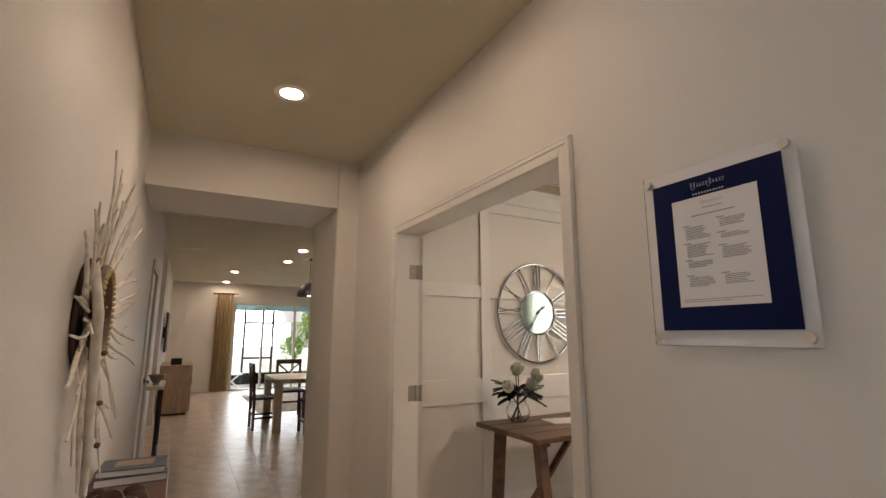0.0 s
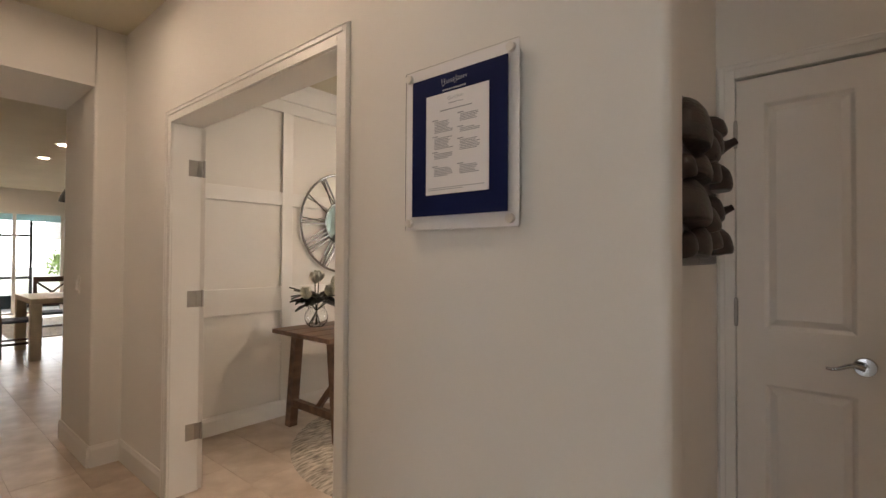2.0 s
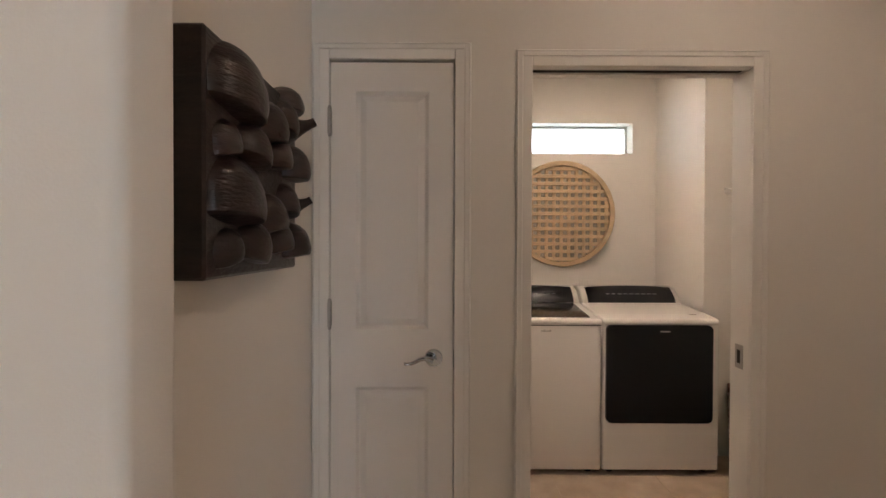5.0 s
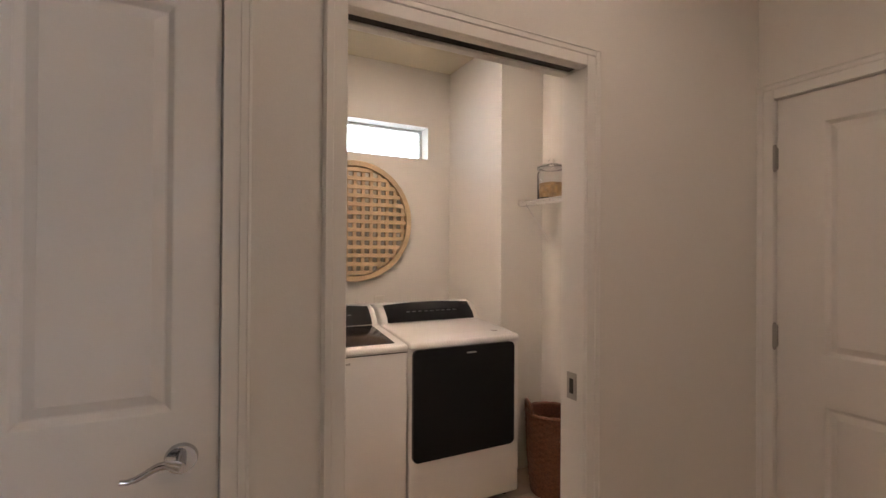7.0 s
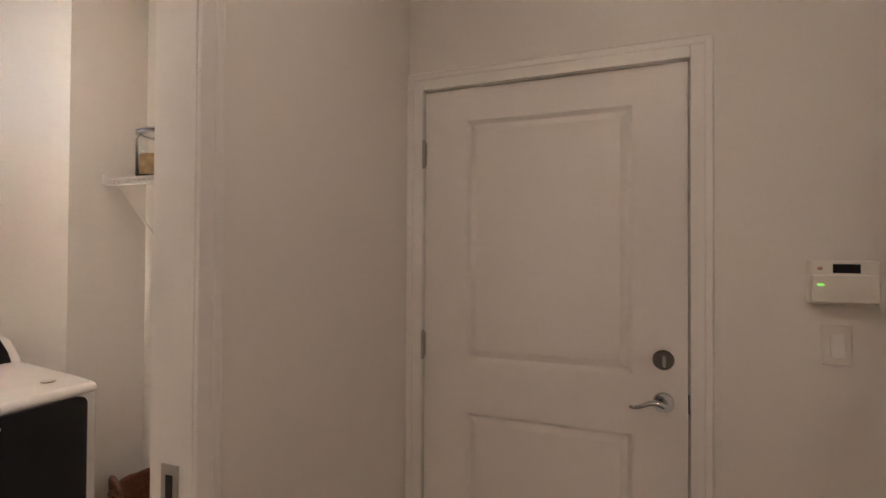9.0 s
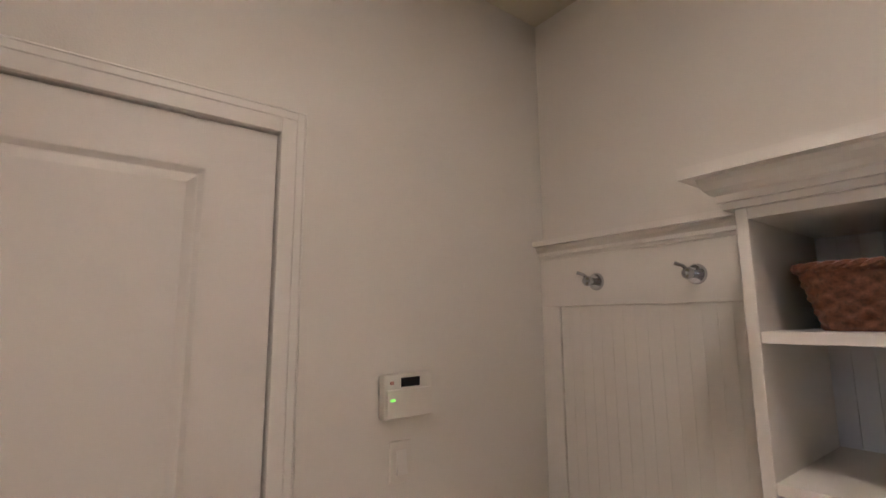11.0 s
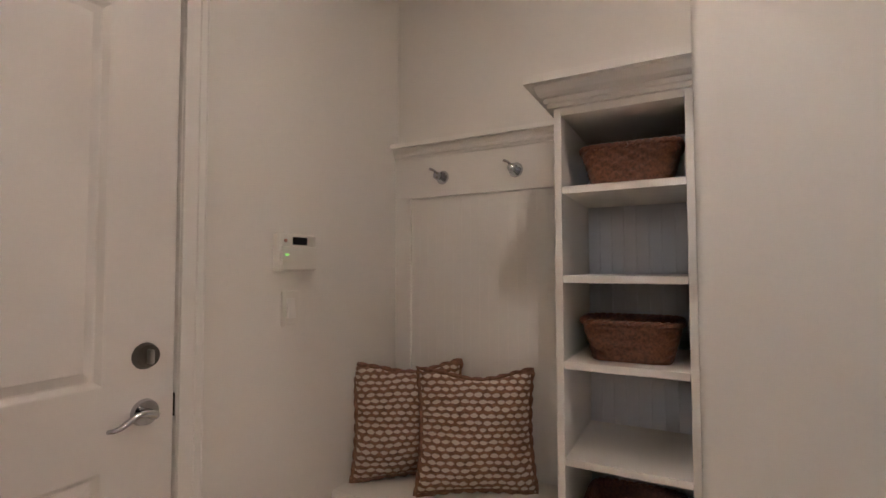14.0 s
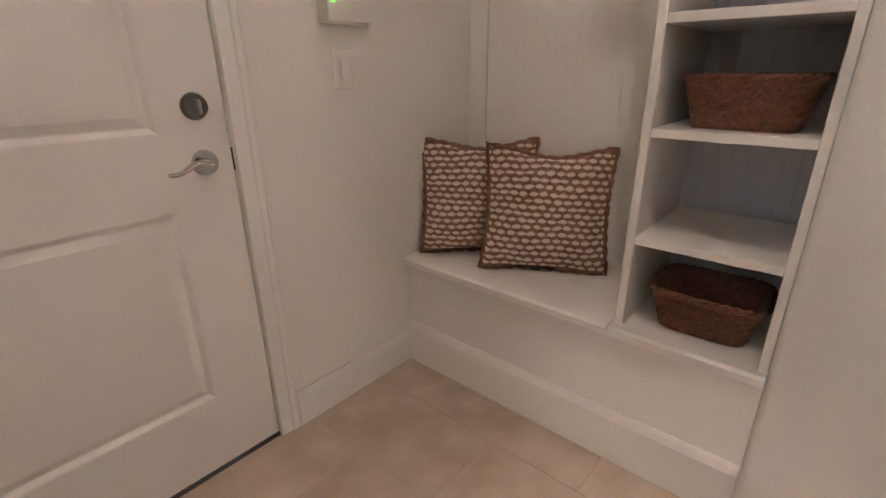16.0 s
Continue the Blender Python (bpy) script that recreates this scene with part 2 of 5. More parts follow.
# wall with the sign and the office doorway, rounded corner at its near end
wall("wall_hall_office", [((XH, YE, 0), (XH + T, 0.965, H)), ((XH, 2.485, 0), (XH + T, 3.24, H)), ((XH, 0.965, 2.075), (XH + T, 2.485, H))], "warm white painted hall wall with a doorway", [(XH, YE), (XH + T, YE)])
wall("wall_carving", [((XH + T, YS, 0), (XC, YS + T, H))], "warm white painted wall behind the carving")
wall("wall_closet_laundry", [((XC, 0.020, 0), (XC + T, YS + T, H)), ((XC, -0.698, 0), (XC + T, -0.470, H)), ((XC, -0.470, 2.055), (XC + T, 0.020, H)),
     ((XC, -1.553, 2.035), (XC + T, -0.698, H)), ((XC, YG, 0), (XC + T, -1.553, H))], "warm white wall with a closet door and a pocket door opening")
wall("wall_garage", [((XN - 0.1, YG - T, 0), (-0.034, YG, H)), ((0.927, YG - T, 0), (XC + T, YG, H)), ((-0.034, YG - T, 2.055), (0.927, YG, H))], "warm white wall with the garage door")
wall("wall_bench_back", [((XN - T, YG, 0), (XN, YN, H))], "warm white wall of the bench niche")
wall("wall_bench_side", [((XN - T, YN, 0), (XW, -0.580, H))], "warm white wall with rounded corners beside the bench", [(XW, YN), (XW, -0.580), (XN - T, -0.580)])
wall("wall_hall_left", [((XL - T, 0.02, 0), (XL, 4.95, H)), ((XL - T, 5.75, 0), (XL, 6.9, H)), ((XL - T, 4.95, 2.06), (XL, 5.75, H))], "warm white hall wall with the sunburst", [(XL, 0.02)])
# added entry, never in view; lets the fill panel shine into the hall
wall("wall_entry", [((-3.5, -2.1, 0), (XN - T, -2.0, H)), ((-3.5, 0.02, 0), (XL - T, 0.14, H)), ((-3.5, -2.0, 0), (-3.4, -1.5, H)), ((-3.5, -0.5, 0), (-3.4, 0.02, H)), ((-3.5, -1.5, 2.3), (-3.4, -0.5, H))], "plain warm white walls of an added, unseen entry")
wall("wall_pier", [((-0.380, 3.24, 0), (XH + T + 0.02, 3.98, H))], "warm white pier at the end of the hall", [(-0.380, 3.24), (-0.380, 3.98)])
wall("wall_soffit", [((XL, 3.24, 2.37), (-0.380, 3.98, H))], "warm white dropped header across the hall")
wall("wall_office_north", [((-0.08, 3.20, 0), (3.75, 3.32, H))], "white board-and-batten wall of the office")
wall("wall_office_south", [((XH + T + 0.002, YS + T + 0.002, 0), (3.75, 0.26, H))], "plain white wall of the office")
wall("wall_office_east", [((3.63, 0.26, 0), (3.75, 0.40, H)), ((3.63, 1.80, 0), (3.75, 3.20, H)), ((3.63, 0.40, 0), (3.75, 1.80, 0.85)), ((3.63, 0.40, 2.15), (3.75, 1.80, H))], "white office wall with a bright window")
wall("wall_laundry_back", [((2.965, -2.7, 0), (3.145, -0.60, 2.083)), ((2.965, -2.7, 2.321), (3.145, -0.60, H)), ((2.965, -2.7, 2.083), (3.145, -1.905, 2.321)), ((2.965, -0.69, 2.083), (3.145, -0.60, 2.321))], "white laundry wall with a narrow high window")
wall("wall_laundry_left", [((XC + T, -0.60, 0), (2.965, -0.48, H))], "white laundry side wall")
wall("wall_laundry_right", [((2.27, -2.54, 0), (2.965, -2.09, H)), ((XC + T, -2.54, 0), (2.27, -2.42, H))], "white laundry side wall with a boxed chase")
wall("wall_closet_inner", [((1.6, -0.48, 0), (1.7, YS + T, H))], "closet inner wall")
wall("wall_great_left", [((-2.55, 6.78, 0), (XL - T, 6.9, H)), ((-2.67, 4.4, 0), (XL - T, 4.52, H)), ((-2.67, 4.55, 0), (-2.55, 13.4, H)), ((-1.88, 8.9, 0), (-1.645, 13.4, H)), ((-2.55, 8.9, 0), (-1.88, 9.02, H))], "white great room wall with the television")
wall("wall_great_north", [((-2.67, 13.4, 0), (-0.18, 13.52, H)), ((-0.18, 13.4, 2.26), (4.4, 13.52, H)), ((4.4, 13.4, 0), (5.8, 13.52, H))], "white great room wall with a wide glass slider")
wall("wall_great_right", [((5.7, 3.32, 0), (5.82, 13.4, H)), ((3.75, 3.20, 0), (5.82, 3.32, H))], "plain great room wall")
wall("wall_far_side", [((-3.6, -4.0, 0), (-3.5, -1.5, H)), ((-3.6, -0.5, 0), (-3.5, 13.52, H)), ((-3.6, -1.5, 2.3), (-3.5, -0.5, H))], "plain outer wall")


def trim_run(name, boxes, label, category="trim", bevel=0.003):
    bm = bmesh.new()
    for lo, hi in boxes:
        box(lo, hi, bevel, bm)
    return structure(part(name, bm, M_TRIM), label, category)


def base(name, axis, face, side, lo, hi):
    """A baseboard 0.13 high on the plane axis = face, standing out to side, from lo to hi along the other axis."""
    t = 0.014 * side
    bm = prism([(face, 0), (face + t, 0), (face + t, 0.105), (face + t * 0.55, 0.122), (face + t * 0.4, 0.133), (face, 0.133)], 1 - axis, lo, hi) if axis == 0 else \
        prism([(face, 0), (face + t, 0), (face + t, 0.105), (face + t * 0.55, 0.122), (face + t * 0.4, 0.133), (face, 0.133)], 0, lo, hi)
    return structure(part(name, bm, M_TRIM), "white painted baseboard along the wall", "baseboard")


base("baseboard", 0, XH, -1, YE + 0.02, 0.93)
base("baseboard", 0, XH, -1, 2.52, 3.226)
base("baseboard", 1, 3.24, -1, -0.380, XH - 0.014)
base("baseboard", 0, -0.380, -1, 3.24, 3.98)
base("baseboard", 1, YS, -1, XH + T, XC - 0.014)
base("baseboard", 0, XC, -1, -0.665, -0.512)
base("baseboard", 0, XC, -1, YG + 0.014, -1.600)
base("baseboard", 1, YG, 1, XB + 0.024, -0.0825)
base("baseboard", 1, -0.580, 1, XN - T + 0.02, XW - 0.02)
base("baseboard", 0, XL, 1, 0.04, 4.88)
base("baseboard", 1, 3.20, -1, -0.08, 3.6)
base("baseboard", 0, -1.645, 1, 8.9, 13.4)
base("baseboard", 1, 13.4, -1, -1.645, -0.18)


def casing(name, axis, face, side, a, b, top, w=0.065, d=0.014, label="white painted door casing"):
    """Casing round an opening from a to b on the plane axis = face."""
    bm = bmesh.new()
    for k, (ww, dd) in enumerate(((w, d * 0.7), (w * 0.42, d), (w * 0.14, d * 1.2))):
        off = w - ww
        f0, f1 = sorted((face, face + dd * side))
        e = 0.0025 * k
        for lo, hi, z0, z1 in ((a - w + e, a - off, 0, top + w - e), (b + off, b + w - e, 0, top + w - e), (a - off, b + off, top + off, top + w - e)):
            p, q = ((f0, lo, z0), (f1, hi, z1)) if axis == 0 else ((lo, f0, z0), (hi, f1, z1))
            box(p, q, 0.002, bm)
    return structure(part(name, bm, M_TRIM), label, "trim")


casing("trim_office_door", 0, XH, -1, 1.000, 2.450, 2.04, label="white casing round the office doorway")
casing("trim_closet_door", 0, XC, -1, -0.452, 0.004, 2.034, 0.060, label="white casing round the closet door")
casing("trim_pocket_door", 0, XC, -1, -1.533, -0.733, 2.010, 0.060, label="white casing round the laundry opening")
casing("trim_garage_door", 1, YG, 1, -0.014, 0.907, 2.036, 0.068, label="white casing round the garage door")
# door linings
JD = 0.160        # depth of the office lining
trim_run("trim_office_jamb", [((XH, 0.965, 0), (XH + JD, 1.000, 2.04)), ((XH, 2.450, 0), (XH + JD, 2.485, 2.04)), ((XH, 0.965, 2.04), (XH + JD, 2.485, 2.075))], "white office door lining")
trim_run("trim_pocket_jamb", [((XC, -0.733, 0), (XC + 0.035, -0.698, 2.010)), ((XC + 0.08, -0.733, 0), (XC + T, -0.698, 2.010)), ((XC, -1.553, 0), (XC + T, -1.533, 2.010)), ((XC, -1.553, 2.010), (XC + 0.035, -0.698, 2.035)), ((XC + 0.08, -1.553, 2.010), (XC + T, -0.698, 2.035))], "white pocket door lining with a dark track slot")


# ---- openings: glass and what lies outside ----
M_DAY = glow("daylight_haze", (0.96, 0.99, 1.0), 6.5)
M_DAYL = glow("daylight_haze_laundry", (0.80, 0.92, 1.0), 4.5)
# cool glow of an added panel that brightens the sign wall
M_ENTRYFILL = glow("entry_fill_glow", (0.84, 0.92, 1.0), 5.6)


def pane_window(name, axis, face, a, b, z0, z1, bars, label, sill=True):
    """A white framed window in the wall plane axis = face, spanning a to b."""
    w, d = 0.020, 0.05
    root = empty(name, (0, 0, 0))
    def bx(lo, hi, n, m):
        p, q = ((face, lo[0], lo[1]), (face + d, hi[0], hi[1])) if axis == 0 else ((lo[0], face, lo[1]), (hi[0], face + d, hi[1]))
        return part(n, box(p, q, 0.004), m, root)
    bx((a, z0), (a + w, z1), "window_frame", M_TRIM)
    bx((b - w, z0), (b, z1), "window_frame", M_TRIM)
    bx((a + w, z0), (b - w, z0 + w), "window_frame", M_TRIM)
    bx((a + w, z1 - w), (b - w, z1), "window_frame", M_TRIM)
    for c in bars:
        bx((c - 0.016, z0 + w), (c + 0.016, z1 - w), "mullion", M_TRIM)
    p, q = ((face + 0.02, a + w, z0 + w), (face + 0.024, b - w, z1 - w)) if axis == 0 else ((a + w, face + 0.02, z0 + w), (b - w, face + 0.024, z1 - w))
    g = part("pane", box(p, q), M_GLASS, root)
    g.visible_shadow = False
    return structure(root, label, "window")


pane_window("window_1", 0, 3.075, -1.905, -0.69, 2.083, 2.321, [], "narrow white transom window full of daylight")
structure(part("backdrop_laundry", box((3.45, -3.0, 1.4), (3.47, 0.3, 3.6)), M_DAYL), "hazy bright daylight outside the laundry window", "backdrop")
pane_window("window_2", 0, 3.66, 0.40, 1.80, 0.85, 2.15, [1.10], "white framed office window full of daylight")
structure(part("backdrop_office", box((4.6, -1.2, 0.0), (4.62, 3.0, 3.2)), M_DAY), "hazy bright daylight outside the office window", "backdrop")
# fill panel out of view, lighting the hall from the west
structure(part("backdrop_entry", box((-3.62, -1.5, 0.1), (-3.6, -0.5, 2.3)), M_ENTRYFILL), "unseen glowing panel that lends cool daylight to the hall", "backdrop")


# ---- doors ----
def lever(parent, x, z, toward):
    """A chrome lever on a round rose, on the face y = 0, reaching along x by the sign toward."""
    h = part("door_handle", cyl((x, 0.0, z), (x, -0.012, z), 0.033, 0.030, 28), M_CHROME, parent, "polished chrome lever handle", True)
    part("neck", cyl((x, -0.010, z), (x, -0.05, z), 0.011, 0.010, 16), M_CHROME, h, smooth=True)
    pts, rad = [], []
    for i in range(9):
        u = i / 8
        pts.append((x + toward * 0.105 * u, -0.05 + 0.006 * math.sin(u * 3), z + 0.009 * math.sin(u * 5.6) - 0.004 * u))
        rad.append(0.0105 - 0.0055 * u)
    part("lever", tube(pts, rad, 10), M_CHROME, h, smooth=True)


def hinge(parent, x, z):
    bm = cyl((x, -0.020, z - 0.045), (x, -0.020, z + 0.045), 0.0075, seg=12)
    box((x - 0.004, -0.020, z - 0.045), (x + 0.004, 0.003, z + 0.045), 0.001, bm)
    for k in (-1, 1):
        ball((x, -0.020, z + k * 0.05), 0.007, bm, 8)
    part("hinge", bm, M_STEEL, parent, "satin steel butt hinge", True)


def panel_door(name, w, h, stile, panels, label, m):
    """A moulded door, front face y = 0, hinges at x = 0; panels: (bottom, top) of each."""
    th = 0.035
    bm = box((0.001, 0.0132, 0.001), (w - 0.001, th - 0.001, h - 0.001))
    box((0, 0, 0), (stile, th, h), 0, bm)
    box((w - stile, 0, 0), (w, th, h), 0, bm)
    edges = [0] + [v for p in panels for v in p] + [h]
    for z0, z1 in zip(edges[::2], edges[1::2]):
        box((stile, 0, z0), (w - stile, th, z1), 0, bm)
    door = part(name, bm, M_DOOR)
    for z0, z1 in panels:
        own = bmesh.new()
        rings = []
        for inset, y in ((0.0, 0.0005), (0.003, 0.0015), (0.014, 0.0128), (0.018, 0.0128), (0.040, 0.0020)):
            a, b, c, d = stile + inset, w - stile - inset, z0 + inset, z1 - inset
            rings.append([own.verts.new(v) for v in ((a, y, c), (b, y, c), (b, y, d), (a, y, d))])
        for r, q in zip(rings, rings[1:]):
            for k in range(4):
                own.faces.new((r[k], r[(k + 1) % 4], q[(k + 1) % 4], q[k]))
        own.faces.new(rings[-1])
        bmesh.ops.recalc_face_normals(own, faces=own.faces[:])
        for f in own.faces:
            if f.normal.y > 0.2:
                f.normal_flip()
        part("panel", own, M_DOOR, door)
    door.matrix_world = m
    return structure(door, label, "door")


closet = panel_door("door_1", 0.450, 2.018, 0.090, [(0.20, 0.83), (1.04, 1.915)], "closed white two-panel closet door with chrome lever", pose(XC + 0.006, 0.001, 0.008, 0, 0, -90))
lever(closet, 0.450 - 0.072, 0.938, -1)
for z in (0.27, 1.10, 1.80):
    hinge(closet, 0.0, z)
part("latch", box((0.4505, -0.003, 0.903), (0.456, 0.012, 0.968), 0.001), M_STEEL, closet)
garage = panel_door("door_2", 0.913, 2.02, 0.165, [(0.24, 0.800), (0.993, 1.897)], "closed white two-panel garage door with chrome lever", pose(0.903, YG - 0.012, 0.012, 0, 0, 180))
lever(garage, 0.841, 0.913, -1)
bolt = part("deadbolt", cyl((0.841, 0, 1.051), (0.841, -0.014, 1.051), 0.033, 0.028, 28), M_DARKSTEEL, garage, "dark bronze deadbolt with a steel thumb turn", True)
part("thumb_turn", box((0.836, -0.034, 1.033), (0.846, -0.012, 1.069), 0.003), M_STEEL, bolt)
for z in (0.28, 1.045, 1.778):
    hinge(garage, 0.0, z)
part("strike_plate", box((0.9135, -0.002, 0.883), (0.922, 0.014, 0.943), 0.002), M_FRAMEBLK, garage, "dark bronze strike plate")
part("weather_strip", box((-0.004, 0.014, -0.010), (0.917, 0.03, 0.0)), M_BLACK, garage)
structure(part("door_threshold", prism([(YG - T, 0), (YG - 0.004, 0), (YG - 0.012, 0.010), (YG - T, 0.012)], 0, -0.014, 0.907), M_FRAMEBLK), "dark metal threshold under the garage door", "threshold")
trim_run("trim_garage_jamb", [((-0.034, YG - T, 0), (-0.014, YG, 2.036)), ((0.907, YG - T, 0), (0.927, YG, 2.036)), ((-0.034, YG - T, 2.036), (0.927, YG, 2.055))], "white garage door lining")
# black sheet gives the door's edge gap its shade
structure(part("door_gap_garage", box((-0.014, YG - T, 0.012), (0.907, YG - T + 0.02, 2.036)), M_BLACK), "black sheet standing in for the shade behind the garage door", "trim")
trim_run("trim_closet_jamb", [((XC, 0.004, 0), (XC + T, 0.020, 2.034)), ((XC, -0.470, 0), (XC + T, -0.452, 2.034)), ((XC, -0.470, 2.034), (XC + T, 0.020, 2.055))], "white closet door lining")
office = panel_door("door_3", 0.66, 2.02, 0.11, [(0.22, 0.82), (1.02, 1.9)], "white office door leaf standing open", pose(XH + JD + 0.012, 2.441, 0.01, 0, 0, 67))
for z in (0.335, 1.075, 1.805):
    hb = box((XH + JD - 0.075, 2.4475, z - 0.045), (XH + JD - 0.02, 2.4505, z + 0.045), 0.001)
    box((XH + JD - 0.03, 2.442, z - 0.045), (XH + JD + 0.004, 2.445, z + 0.045), 0.001, hb)
    cyl((XH + JD + 0.004, 2.439, z - 0.047), (XH + JD + 0.004, 2.439, z + 0.047), 0.007, seg=12, bm=hb)
    for dx in (-0.062, -0.034):
        for dz in (-0.03, 0.03):
            cyl((XH + JD + dx, 2.4475, z + dz), (XH + JD + dx, 2.446, z + dz), 0.004, seg=8, bm=hb)
    hob = part("hinge", hb, M_STEEL, None, "satin steel butt hinge", True)
    hob.parent = office
    hob.matrix_parent_inverse = office.matrix_world.inverted()
pantry = panel_door("door_4", 0.78, 2.03, 0.12, [(0.24, 0.82), (1.02, 1.9)], "closed white passage door with a chrome lever", pose(XL - 0.012, 4.96, 0.01, 0, 0, 90))
lever(pantry, 0.71, 0.935, -1)
casing("trim_passage_door", 0, XL, 1, 4.955, 5.745, 2.05, label="white casing round the passage door")
# black fill paints the shade inside the head slot
structure(part("pocket_slot", box((XC + 0.036, -1.533, 2.018), (XC + 0.079, -0.700, 2.034)), M_BLACK), "black strip filling the pocket door slot as its shade", "trim")
strike = part("pocket_strike", box((XC + 0.035, -1.534, 0.898), (XC + 0.08, -1.5305, 0.988), 0.001), M_STEEL)
# black inlay in place of the plate's shaded hole
part("slot", box((XC + 0.048, -1.5305, 0.918), (XC + 0.066, -1.5295, 0.968)), M_BLACK, strike)
structure(strike, "steel pocket door strike plate in the lining", "strike plate")
# added door frame, out of view, round the fill panel
_b = box((0, 0, 0), (0.14, 0.04, 2.25))
for lo, hi in (((0.82, 0, 0), (0.96, 0.04, 2.25)), ((0.14, 0, 0), (0.82, 0.04, 0.5)), ((0.14, 0, 2.1), (0.82, 0.04, 2.25))):
    box(lo, hi, 0, _b)
entry = part("door_5", _b, M_DOOR)
entry.matrix_world = pose(-3.44, -1.48, 0.01, 0, 0, 90)
structure(entry, "white entry door frame, added out of view round a glowing panel", "door")


# ---- recessed lights and vents ----
def downlight(at, watts):
    root = empty("recessed_downlight", at)
    part("trim_ring", lathe([(0.059, 0.0), (0.092, 0.0), (0.095, -0.004), (0.078, -0.009), (0.059, -0.005)], 32, ring=True), M_TRIM, root, smooth=True)
    part("lens", lathe([(0.0, -0.003), (0.058, -0.003), (0.058, -0.001), (0.0, -0.001)], 32), glow("lamp_lens", WARM, watts / (math.pi * math.pi * 0.058 ** 2)), root, "glowing warm lens")
    return tagged(root, "round white recessed ceiling downlight, switched on", "light", "ceiling downlights")


for cx, cy, watts in CANS:
    downlight((cx, cy, H), watts)


def vent(at, w, d, rz=0.0):
    root = empty("ceiling_vent", at, rz)
    bm = bmesh.new()
    for lo, hi in (((-w, -d, -0.008), (w, -d + 0.025, 0)), ((-w, d - 0.025, -0.008), (w, d, 0)), ((-w, -d + 0.025, -0.008), (-w + 0.025, d - 0.025, 0)), ((w - 0.025, -d + 0.025, -0.008), (w, d - 0.025, 0))):
        box(lo, hi, 0.001, bm)
    part("frame", bm, M_TRIM, root)
    # black sheet stands in for the shaded duct behind the slats
    part("backing", box((-w + 0.025, -d + 0.025, -0.002), (w - 0.025, d - 0.025, -0.0005)), M_BLACK, root)
    n = int((2 * d - 0.05) / 0.022)
    for i in range(n):
        y = -d + 0.03 + i * 0.022
        part("slat", prism([(y, -0.003), (y + 0.003, -0.003), (y + 0.012, -0.008), (y + 0.009, -0.008)], 0, -w + 0.025, w - 0.025), M_TRIM, root)
    return tagged(root, "white louvred air vent in the ceiling", "vent", "ceiling vents")


vent((1.45, 2.76, H), 0.2, 0.12)
vent((-1.277, 5.58, H), 0.17, 0.09)
vent((-1.285, 7.99, H), 0.17, 0.09)
vent((-0.62, 13.1, H), 0.35, 0.10)
smoke = part("smoke_alarm", lathe([(0.0, -0.03), (0.045, -0.03), (0.06, -0.012), (0.065, 0)], 24), M_PLASTIC, smooth=True)
smoke.matrix_world = pose(0.50, 8.2, H)
tagged(smoke, "round white smoke alarm on the ceiling", "smoke alarm")


